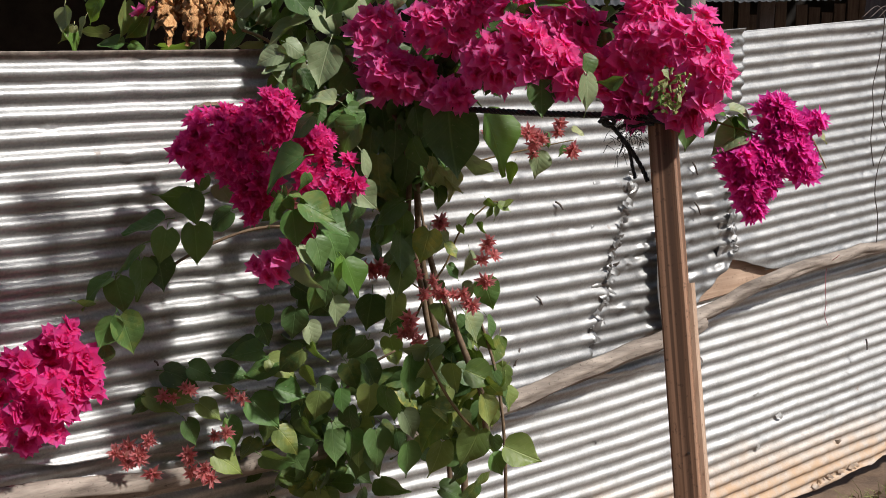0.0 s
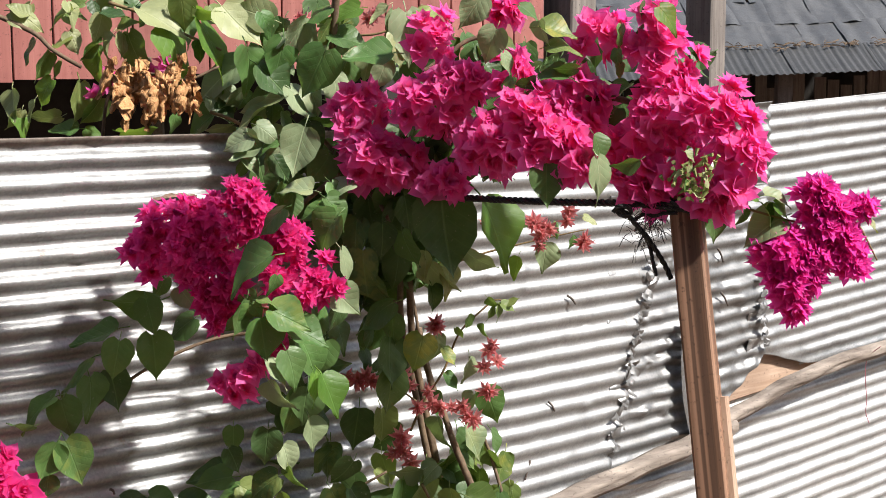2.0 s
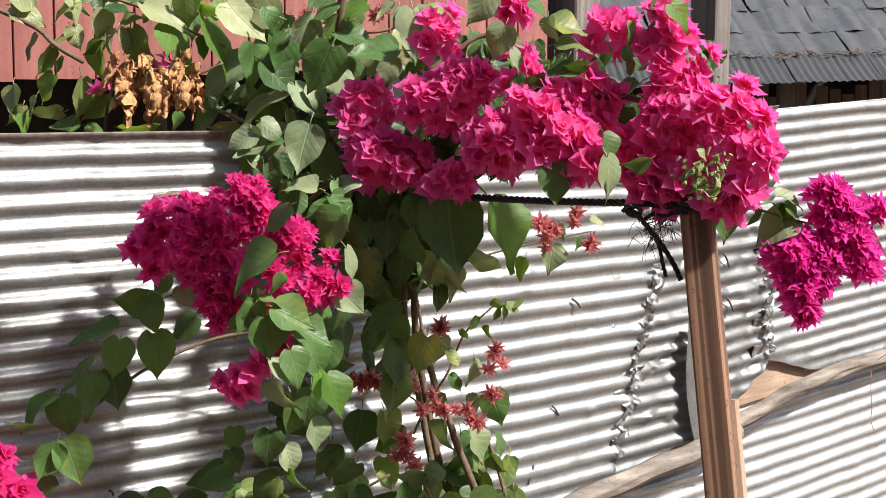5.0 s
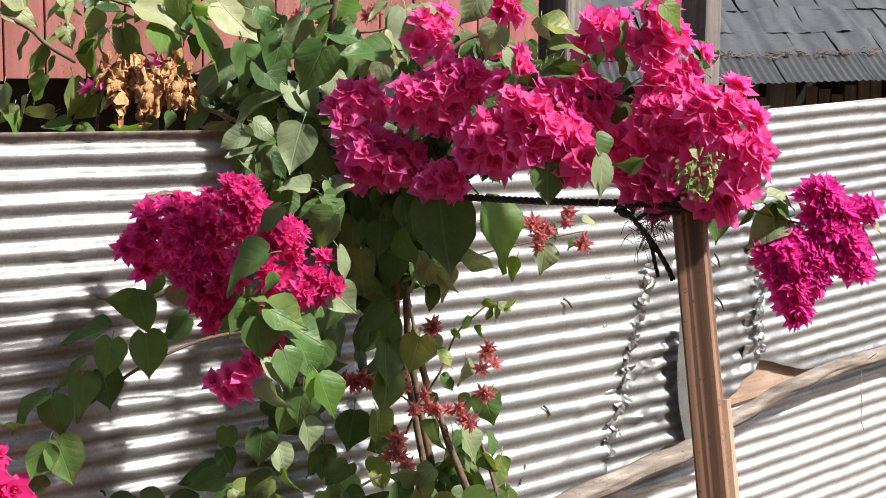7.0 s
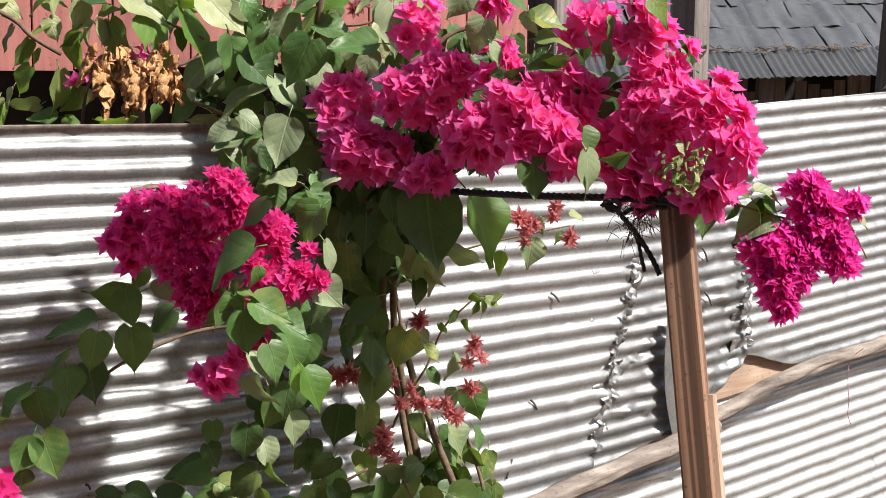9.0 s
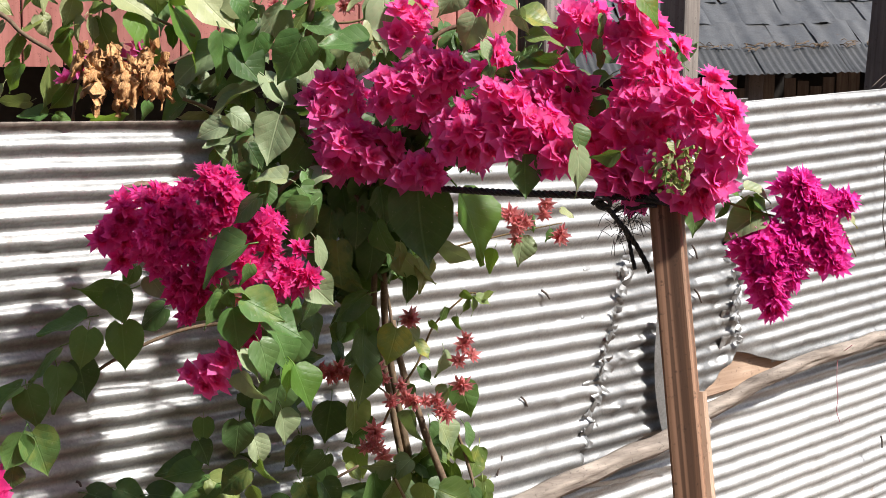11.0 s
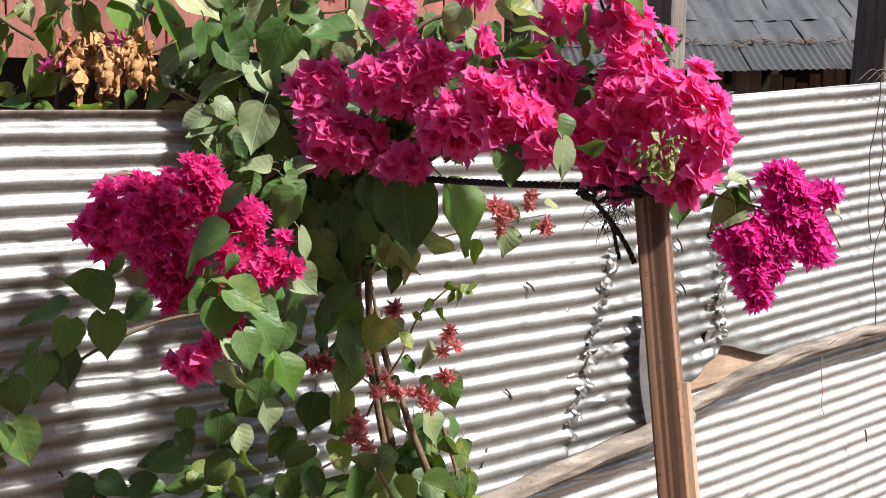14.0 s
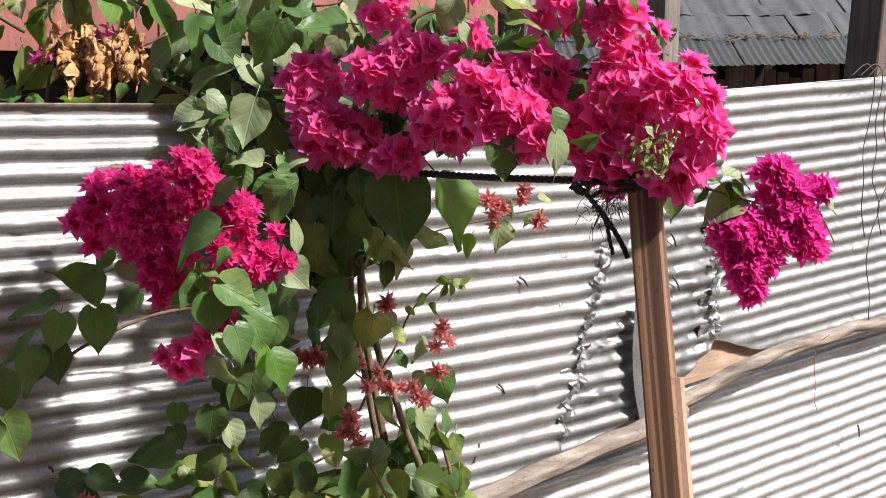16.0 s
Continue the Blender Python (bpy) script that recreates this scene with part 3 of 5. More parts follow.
# ---- rope ----
def twisted_rope(bm, pts, r, strands=3, twist=0.028):
    path = smooth_path(pts, 14)
    length = [0.0]
    for a, b in zip(path, path[1:]):
        length.append(length[-1] + (b - a).length)
    for s in range(strands):
        strand = []
        ref = None
        for i, p in enumerate(path):
            ax = (path[min(i + 1, len(path) - 1)] - path[max(i - 1, 0)]).normalized()
            if ref is None:
                ref = ax.orthogonal().normalized()
            ref = (ref - ax * ref.dot(ax)).normalized()
            o = ax.cross(ref)
            a = 2 * math.pi * (length[i] / twist + s / strands)
            strand.append(p + (ref * math.cos(a) + o * math.sin(a)) * r * 0.55)
        tube(bm, strand, r * 0.58, None, 6)
    return bm


def dense(a, b, n, sag=0.0):
    a, b = Vector(a), Vector(b)
    return [a.lerp(b, i / n) + Vector((0, 0, -sag * math.sin(math.pi * i / n))) for i in range(n + 1)]


def build_rope():
    root = holder("rope", "black twisted rope tied from the stems to the post", "rope", (0.33, 1.78, 1.17))
    bm = bmesh.new()
    twisted_rope(bm, dense((-0.02, 2.0, 1.178), (0.318, 1.755, 1.184), 16, 0.004), 0.0048)
    part("line", bm, ROPE, root)
    bm = bmesh.new()
    for k in range(2):
        ring = [Vector((0.336 + 0.031 * math.cos(t), 1.775 + 0.022 * math.sin(t), 1.172 + 0.008 * k + 0.004 * math.sin(2 * t))) for t in [i * math.pi / 8 for i in range(17)]]
        tube(bm, ring, 0.0036, None, 7)
    part("knot", bm, ROPE, root, "rope wound round the post")
    bm = bmesh.new()
    twisted_rope(bm, [(0.241, 1.772, 1.173), (0.251, 1.772, 1.169), (0.265, 1.772, 1.153), (0.280, 1.774, 1.135), (0.295, 1.776, 1.114), (0.306, 1.776, 1.095), (0.312, 1.776, 1.081)], 0.0034)
    twisted_rope(bm, [(0.268, 1.778, 1.152), (0.277, 1.778, 1.138), (0.284, 1.778, 1.122), (0.288, 1.778, 1.104), (0.293, 1.778, 1.085)], 0.0026)
    twisted_rope(bm, [(0.234, 1.772, 1.171), (0.240, 1.768, 1.179), (0.252, 1.766, 1.178), (0.256, 1.768, 1.170), (0.246, 1.772, 1.166), (0.240, 1.774, 1.174), (0.262, 1.772, 1.180), (0.290, 1.766, 1.178), (0.318, 1.757, 1.176)], 0.0030)
    twisted_rope(bm, [(0.262, 1.774, 1.160), (0.274, 1.770, 1.168), (0.288, 1.768, 1.166), (0.300, 1.764, 1.170), (0.316, 1.758, 1.170)], 0.0024)
    part("loose_end", bm, ROPE, root, "frayed hanging rope ends")
    bm = bmesh.new()
    rng = random.Random(5)
    for _ in range(110):
        p = Vector((rng.gauss(0.280, 0.014), 1.776 + rng.uniform(-0.012, 0.010), rng.gauss(1.156, 0.014)))
        d = Vector((rng.uniform(-1, 1), rng.uniform(-0.5, 0.5), rng.uniform(-1.4, 0.6))) * 0.018
        tube(bm, smooth_path([p, p + d * 0.5 + Vector((0, 0, rng.uniform(0, 0.006))), p + d], 4), 0.0005, None, 3)
    part("frayed_fibre", bm, ROPE, root, "loose black fibres")


build_rope()


# ---- house of red boards behind the fence ----
def red_house():
    root = holder("red_house", "worn red board wall of a raised house behind the fence", "house", (-0.6, 3.9, 0))
    rng = random.Random(8)
    a, b = Vector((-2.4, 3.05, 0)), Vector((0.345, 4.27, 0))
    ax = (b - a).normalized()
    w, n = 0.106, 28
    for i in range(n):
        p = a + ax * (w * (i + 0.5) + 0.02)
        z0 = 1.306 + 0.045 * (w * i) + rng.uniform(-0.002, 0.002)
        bm = bmesh.new()
        beam(bm, p + Vector((0, 0, z0)), p + Vector((0, 0, 3.2)), w - 0.004, 0.016, (-ax.y, ax.x, 0), 0.002, 0.0004, i)
        part("board", bm, RED_PAINT, root)
    # near-black sheets: the shade under and inside the house is in their colour
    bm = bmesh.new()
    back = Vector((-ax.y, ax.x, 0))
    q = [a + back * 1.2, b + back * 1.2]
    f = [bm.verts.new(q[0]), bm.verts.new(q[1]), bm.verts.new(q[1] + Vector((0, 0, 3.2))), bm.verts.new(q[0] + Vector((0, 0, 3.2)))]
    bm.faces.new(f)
    part("inner_wall", bm, SHADE_BLACK, root, "near-black sheet for the shade under the raised house")
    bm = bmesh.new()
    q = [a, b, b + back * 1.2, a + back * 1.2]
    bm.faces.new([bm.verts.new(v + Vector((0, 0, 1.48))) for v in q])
    part("floor_deck", bm, SHADE_BLACK, root)
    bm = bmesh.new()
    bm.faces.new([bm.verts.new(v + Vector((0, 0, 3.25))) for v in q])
    part("roof_deck", bm, SHADE_BLACK, root)


def yard_posts():
    for x, y, w, d, mat, lab, lean, face in ((0.42, 4.36, 0.15, 0.10, GREY_WOOD, "grey weathered timber post beside the red boards", 0.0, (0.85, 0.53, 0)),
                                       (0.865, 4.42, 0.096, 0.096, GREY_WOOD, "tall grey squared post in the yard", 0.0, (0.64, 0.77, 0)),
                                       (1.60, 4.72, 0.14, 0.12, BARN_WOOD, "dark weathered post beside the low roof", 0.05, (0.85, 0.53, 0))):
        root = tagged(new("yard_post"), lab, "post", "posts behind the fence")
        root.location = (x, y, 0)
        bm = bmesh.new()
        beam(bm, (x, y, 0), (x + lean * 3, y, 3.0), w, d, face, 0.005, 0.002, 4)
        part("shaft", bm, mat, root)


red_house()
yard_posts()


# ---- low shed with a patched roof ----
def low_shed():
    root = holder("low_shed", "low shed with a patched roof of weathered sheets", "shed", (3.0, 9.0, 0))
    rng = random.Random(12)
    run, up = Vector((0.95, 0.12, 0.03)).normalized(), Vector((-0.06, 0.86, 0.42)).normalized()
    nrm = run.cross(up)
    eave = Vector((-0.6, 7.62, 1.345))
    for row in range(5):
        for k in range(26):
            w = 0.30 + rng.uniform(-0.02, 0.03)
            p = eave + run * (k * 0.27 + rng.uniform(-0.02, 0.02) - 0.1 * row) + up * (row * 0.33) + nrm * (0.012 * row + rng.uniform(0, 0.012))
            bm = bmesh.new()
            amp, pit = (0.005, 0.045) if row == 0 else (0.0016, 0.11)
            n = 24
            g = []
            for i in range(n + 1):
                u = i / n * w
                h = amp * math.sin(2 * math.pi * u / pit) if row else amp * math.sin(2 * math.pi * u / pit)
                sk = rng.uniform(-0.003, 0.003)
                g.append([bm.verts.new(p + run * u + up * (0.36 * v + sk) + nrm * (h + 0.014 * v * v + (0.006 if row == 0 else 0.016) * noise.noise((k * 1.7 + u * 9, row, v * 1.5)))) for v in (0, 0.33, 0.66, 1)])
            for c, d in zip(g, g[1:]):
                for v in range(3):
                    bm.faces.new((c[v], d[v], d[v + 1], c[v + 1]))
            part("roof_sheet", bm, TIN_ROOF if row else TIN_DARK, root, smooth=True)
    bm = bmesh.new()
    for k in range(260):
        p = eave + run * rng.uniform(0, 6.5) + up * (0.34 + rng.gauss(0, 0.025)) + nrm * 0.035
        d = (run * rng.uniform(-1, 1) + up * rng.uniform(-0.5, 0.5)).normalized() * rng.uniform(0.02, 0.08)
        tube(bm, [p, p + d * 0.5 + nrm * rng.uniform(0, 0.012), p + d], rng.uniform(0.003, 0.007), 0.002, 4)
    tagged(part("leaf_litter", bm, STEM, root, "dry brown litter caught on the roof"), kind="stuff")
    for k in range(9):
        bm = bmesh.new()
        q = eave + run * (0.3 + 0.8 * k) + Vector((0, 0.25, 0))
        beam(bm, (q.x, q.y, 0), (q.x, q.y, q.z + 0.1), 0.09, 0.09, (1, 0, 0), 0.004, 0.004, k)
        part("wall_post", bm, DARK_WOOD, root)
    # near-black backing: the shade below the eave is painted, not lit
    bm = bmesh.new()
    q0, q1 = eave + Vector((0, 1.3, -1.4)), eave + run * 7 + Vector((0, 1.3, -1.4))
    bm.faces.new([bm.verts.new(q0), bm.verts.new(q1), bm.verts.new(q1 + Vector((0, 0, 2.0))), bm.verts.new(q0 + Vector((0, 0, 2.0)))])
    part("back_wall", bm, SHADE_BLACK, root)
    for k in range(30):
        q = eave + run * (2.2 + 0.085 * k + rng.uniform(-0.02, 0.02)) + Vector((0, 0.95, 0))
        if k % 7 == 3:
            continue
        bm = bmesh.new()
        beam(bm, (q.x, q.y, 0.2), (q.x + rng.uniform(-0.02, 0.02), q.y, q.z + rng.uniform(-0.10, 0.04)), 0.075, 0.016, (0, 1, 0), 0.002, 0.001, k)
        part("slat", bm, BARN_WOOD, root, "rough brown wall slat in the shade")


low_shed()


# ---- bougainvillea ----
def leaf_mesh(name, wide, fold, droop, twist, material, seed):
    """One pointed heart-shaped leaf of length 1: base at the origin, tip along +Y, upper side +Z."""
    rng = random.Random(seed)
    bm = bmesh.new()
    rows = []
    wave, lobe = rng.uniform(0, 6), rng.uniform(0.02, 0.12)
    hook = rng.uniform(-0.10, 0.10)
    outline = ((0.0, 0.34), (0.04, 0.66), (0.12, 0.90), (0.24, 1.0), (0.38, 0.97), (0.52, 0.85), (0.65, 0.64), (0.76, 0.41), (0.86, 0.19), (0.94, 0.07), (1.0, 0.01))
    for v, w in outline:
        row = []
        for c in (-1.0, -0.66, -0.33, 0.0, 0.33, 0.66, 1.0):
            x = c * w * wide * 0.5 * (1 + 0.04 * rng.uniform(-1, 1)) + hook * v * v
            y = v - lobe * abs(c) * max(0.0, 0.22 - v) / 0.22
            z = fold * abs(x) - droop * v * v + twist * x * v + 0.055 * math.sin(wave + 9 * v + 2 * c) * abs(c) ** 1.5
            row.append(bm.verts.new((x, y, z)))
        rows.append(row)
    for r, s in zip(rows, rows[1:]):
        for k in range(6):
            bm.faces.new((r[k], r[k + 1], s[k + 1], s[k]))
    uv = bm.loops.layers.uv.new("uv")
    for f in bm.faces:
        for lp in f.loops:
            co = lp.vert.co
            lp[uv].uv = (co.x - hook * co.y * co.y, co.y)
    tube(bm, [(0, -0.24, -0.07), (0, -0.08, -0.01), (0, 0.10, -0.004)], 0.014, 0.008, 4)
    return link_mesh(name, bm, material, True)


SHAPES = [(0.84, 0.25, 0.22, 0.15), (0.82, 0.15, 0.40, 0.30), (0.86, 0.40, 0.25, -0.25), (0.80, 0.10, 0.30, 0.35), (0.83, 0.45, 0.45, 0.2), (0.85, -0.18, 0.30, -0.3), (0.81, 0.30, -0.12, 0.25)]
LEAVES = {m.name: [leaf_mesh("leaf", *s, m, 20 + i) for i, s in enumerate(SHAPES)] for m in (LEAF, LEAF_FRESH, LEAF_DUSTY, LEAF_BRIGHT, LEAF_SICK, LEAF_PALE)}


def blossom_mesh(name, layers, material, seed, length=1.0, narrow=0.46):
    """A double blossom of pointed oval bracts, radius about 1, that opens along +Z."""
    rng = random.Random(seed)
    bm = bmesh.new()
    uv = bm.loops.layers.uv.new("uv")
    outline = ((0.05, 0.22), (0.20, 0.74), (0.38, 1.0), (0.56, 0.93), (0.72, 0.62), (0.87, 0.24), (1.0, 0.0))
    for count, tilt, size in layers:
        for k in range(count):
            a = 2 * math.pi * (k + rng.uniform(-0.3, 0.3)) / count
            t = radians(tilt + rng.uniform(-14, 14))
            ax = Vector((math.cos(a) * math.cos(t), math.sin(a) * math.cos(t), math.sin(t)))
            side = Vector((-math.sin(a), math.cos(a), rng.uniform(-0.35, 0.35))).normalized()
            nrm = ax.cross(side)
            ln = size * length * rng.uniform(0.82, 1.15)
            curl, sway, cup = rng.uniform(-0.35, 0.15), rng.uniform(-0.12, 0.12), rng.uniform(0.06, 0.16)
            rows = []
            for v, w in outline:
                c = ax * (ln * v) - nrm * (curl * ln * v * v) + side * (sway * ln * v * v)
                half = ln * narrow * w * 0.62
                if w:
                    rows.append([bm.verts.new(c + side * (half * j) + nrm * (cup * w * abs(j) * rng.uniform(0.6, 1.4))) for j in (-1, 0, 1)])
                else:
                    rows.append([bm.verts.new(c)])
            for (v0, _), (v1, _), r, q in zip(outline, outline[1:], rows, rows[1:]):
                for j in (0, 1):
                    face = ((r[j], j - 1, v0), (r[j + 1], j, v0), (q[j + 1], j, v1), (q[j], j - 1, v1)) if len(q) == 3 else ((r[j], j - 1, v0), (r[j + 1], j, v0), (q[0], 0, v1))
                    f = bm.faces.new([p[0] for p in face])
                    for lp, p in zip(f.loops, face):
                        lp[uv].uv = (p[1] * 0.5 + a, p[2])
    return link_mesh(name, bm, material, True)


FULL = [blossom_mesh("blossom", ((6, -2, 1.0), (6, 26, 0.92), (5, 50, 0.72), (4, 72, 0.5)), BRACT_ROSY, 60 + i, 1.0, 0.56) for i in range(6)]
TIGHT = [blossom_mesh("blossom", ((9, -5, 0.95), (9, 22, 0.85), (8, 46, 0.72), (6, 70, 0.55)), BRACT, 80 + i, 1.0, 0.40) for i in range(4)]
DEEP = [blossom_mesh("blossom", ((6, -2, 1.0), (6, 26, 0.92), (5, 50, 0.72), (4, 72, 0.5)), BRACT, 70 + i, 1.0, 0.56) for i in range(4)]
VIOLET = [blossom_mesh("blossom", ((9, -5, 0.95), (9, 22, 0.85), (8, 46, 0.72), (6, 70, 0.55)), BRACT_VIOLET, 85 + i, 1.0, 0.40) for i in range(4)]
OLD = [blossom_mesh("blossom", ((9, 5, 1.0), (8, 35, 0.85), (5, 66, 0.6)), BRACT_OLD, 90 + i, 1.0, 0.27) for i in range(3)]

plant = holder("bougainvillea", "bougainvillea climbing over the tin fence with magenta blossom", "shrub", (0.0, 2.2, 0.0))
RNG = random.Random(41)


def place(name, mesh, at, tip, facing, size):
    """A leaf or blossom of the plant: base at `at`, tip along tip, upper side towards facing."""
    y = Vector(tip).normalized()
    z = Vector(facing) - y * y.dot(Vector(facing))
    z.normalize()
    x = y.cross(z)
    COUNT[name] = COUNT.get(name, 0) + 1
    if COUNT[name] > 300:
        return keep(name + "_mass", mesh, Matrix.LocRotScale(Vector(at), Matrix((x, y, z)).transposed().to_quaternion(), Vector((size, size, size))))
    ob = new(name, mesh)
    ob.parent = plant
    ob.matrix_parent_inverse = Matrix.Translation(plant.location).inverted()
    ob.matrix_basis = Matrix.LocRotScale(Vector(at), Matrix((x, y, z)).transposed().to_quaternion(), Vector((size, size, size)))
    return ob


SPARE = {}


def keep(name, mesh, m):
    """Adds one more leaf or blossom, past those that are parts of their own, to the joined mass."""
    verts, faces, uvs, slots = SPARE.setdefault(name, ([], [], [], {}))
    base = len(verts)
    verts.extend(m @ v.co for v in mesh.vertices)
    slot = slots.setdefault(mesh.materials[0], len(slots))
    data = mesh.uv_layers[0].data
    for p in mesh.polygons:
        faces.append(([base + i for i in p.vertices], slot))
        uvs.extend(tuple(data[i].uv) for i in p.loop_indices)


def join_spares():
    for name, (verts, faces, uvs, slots) in SPARE.items():
        me = bpy.data.meshes.new(name)
        me.from_pydata([tuple(v) for v in verts], [], [f for f, _ in faces])
        layer = me.uv_layers.new(name="uv")
        layer.data.foreach_set("uv", [c for q in uvs for c in q])
        for m in slots:
            me.materials.append(m)
        for p, (_, k) in zip(me.polygons, faces):
            p.material_index, p.use_smooth = k, True
        tagged(part(name, me, None, plant), kind="stuff")


COUNT = {}


def leaf(centre, size, angle, width, kind=LEAF):
    """A leaf round centre; angle is the way of its tip: 0 along the street, 90 straight down; width is how broad it shows from the street."""
    a = radians(angle + RNG.uniform(-3, 3))
    tip = Vector((math.cos(a), RNG.uniform(-0.18, 0.06), -math.sin(a))).normalized()
    front = Vector((0.0, -1.0, 0.05))
    front = (front - tip * front.dot(tip)).normalized()
    turn = math.acos(max(0.2, min(1.0, width / 0.84)))
    sides = [Matrix.Rotation(turn * k, 3, tip) @ front for k in (1, -1)]
    sides.sort(key=lambda n: -n.dot(SUN_DIR))
    face = sides[0 if RNG.random() < 0.8 else 1] + Vector((RNG.gauss(0, 0.10), 0, RNG.gauss(0, 0.10)))
    place("leaf", RNG.choice(LEAVES[kind.name]), Vector(centre) - tip * size * 0.5, tip, face, size)


def leaf_fill(centre, rx, ry, rz, n, kinds, sizes=(0.038, 0.066)):
    for _ in range(n):
        while True:
            q = Vector((RNG.uniform(-1, 1), RNG.uniform(-1, 1), RNG.uniform(-1, 1)))
            if q.length < 1:
                break
        leaf(Vector(centre) + Vector((q.x * rx, q.y * ry, q.z * rz)), RNG.uniform(*sizes), RNG.gauss(90, 50), RNG.uniform(0.3, 0.85), RNG.choice(kinds))


def blossoms(clusters, meshes, size, depth=0.9, more=1.0):
    """Heads of blossom: centre, half width, half height and number of each."""
    for x, y, z, rx, rz, n in clusters:
        n = max(2, round(n * more))
        for k in range(n):
            v = 1 - 2 * (k + 0.5) / n
            a = k * 2.39996 + RNG.uniform(-0.3, 0.3)
            r = math.sqrt(1 - v * v)
            d = Vector((r * math.cos(a), -abs(r * math.sin(a)) if RNG.random() < 0.75 else r * math.sin(a), v))
            out = RNG.uniform(0.62, 1.0) if RNG.random() < 0.8 else RNG.uniform(0.9, 1.25)
            p = Vector((x + d.x * rx * out, y + d.y * min(rx, rz) * depth * out * 1.1, z + d.z * rz * out))
            face = (d * 0.7 + Vector((0.52, -0.48, 0.58)) + Vector((RNG.uniform(-0.3, 0.3), RNG.uniform(-0.3, 0.3), RNG.uniform(-0.3, 0.3)))).normalized()
            spin = face.orthogonal().normalized()
            spin.rotate(Matrix.Rotation(RNG.uniform(0, 6.28), 3, face))
            place("blossom", RNG.choice(meshes), p, spin, face, size * RNG.uniform(0.85, 1.15))


LEFT_BLOSSOM = [
    (-0.360, 1.861, 1.129, 0.058, 0.050, 26), (-0.298, 1.864, 1.156, 0.046, 0.043, 14), (-0.263, 1.866, 1.175, 0.027, 0.033, 8),
    (-0.309, 1.856, 1.083, 0.039, 0.043, 12), (-0.305, 1.852, 1.036, 0.023, 0.035, 6), (-0.204, 1.821, 1.129, 0.030, 0.030, 7),
    (-0.170, 1.815, 1.072, 0.038, 0.032, 8), (-0.238, 1.817, 1.087, 0.032, 0.030, 5), (-0.215, 1.807, 0.993, 0.019, 0.030, 4),
]

SMALL_BLOSSOM = [
    (-0.246, 1.780, 0.964, 0.012, 0.012, 2), (-0.286, 1.780, 0.945, 0.014, 0.010, 2), (-0.268, 1.780, 0.928, 0.014, 0.012, 2), (-0.434, 2.117, 1.366, 0.022, 0.022, 2),
    (-0.521, 2.114, 1.336, 0.013, 0.022, 2),
]

LOW_BLOSSOM = [
    (-0.645, 1.780, 0.732, 0.078, 0.076, 24), (-0.601, 1.793, 0.811, 0.036, 0.040, 7), (-0.565, 1.782, 0.750, 0.022, 0.036, 4),
]

HIGH_BLOSSOM = [
    (-0.086, 2.008, 1.231, 0.057, 0.042, 16), (-0.112, 2.029, 1.306, 0.038, 0.033, 7), (-0.003, 1.974, 1.314, 0.061, 0.041, 14),
    (0.084, 1.920, 1.255, 0.049, 0.044, 14), (0.037, 1.955, 1.342, 0.048, 0.028, 8), (0.107, 1.919, 1.365, 0.025, 0.024, 4),
    (0.013, 1.954, 1.201, 0.032, 0.018, 5), (-0.003, 1.984, 1.411, 0.028, 0.037, 5), (0.100, 1.932, 1.448, 0.028, 0.020, 4),
    (0.196, 1.861, 1.302, 0.042, 0.054, 14), (0.138, 1.895, 1.302, 0.031, 0.039, 6),
]

END_BLOSSOM = [
    (0.122, 1.800, 1.303, 0.024, 0.026, 5), (0.142, 1.800, 1.262, 0.032, 0.030, 8), (0.168, 1.800, 1.274, 0.026, 0.026, 5), (0.184, 1.790, 1.238, 0.022, 0.022, 4),
    (0.232, 1.849, 1.401, 0.032, 0.032, 6), (0.301, 1.804, 1.376, 0.039, 0.036, 9), (0.294, 1.813, 1.428, 0.026, 0.022, 3),
    (0.307, 1.792, 1.306, 0.052, 0.041, 14), (0.366, 1.752, 1.292, 0.036, 0.036, 10), (0.280, 1.800, 1.214, 0.041, 0.028, 8),
    (0.372, 1.738, 1.202, 0.023, 0.022, 4), (0.397, 1.726, 1.250, 0.024, 0.024, 5), (0.260, 1.817, 1.254, 0.034, 0.034, 7),
    (0.327, 1.771, 1.230, 0.029, 0.029, 5), (0.297, 1.787, 1.193, 0.041, 0.019, 7), (0.359, 1.745, 1.186, 0.029, 0.018, 5),
]

HANGING_BLOSSOM = [
    (0.462, 1.787, 1.108, 0.032, 0.028, 12), (0.494, 1.790, 1.102, 0.028, 0.030, 10), (0.478, 1.786, 1.076, 0.028, 0.026, 9), (0.474, 1.785, 1.048, 0.016, 0.020, 5),
    (0.508, 1.797, 1.188, 0.027, 0.024, 8), (0.528, 1.797, 1.165, 0.022, 0.022, 6), (0.520, 1.793, 1.140, 0.022, 0.024, 6),
    (0.548, 1.790, 1.126, 0.022, 0.024, 7), (0.552, 1.788, 1.100, 0.016, 0.018, 4), (0.569, 1.795, 1.172, 0.014, 0.009, 2),
]

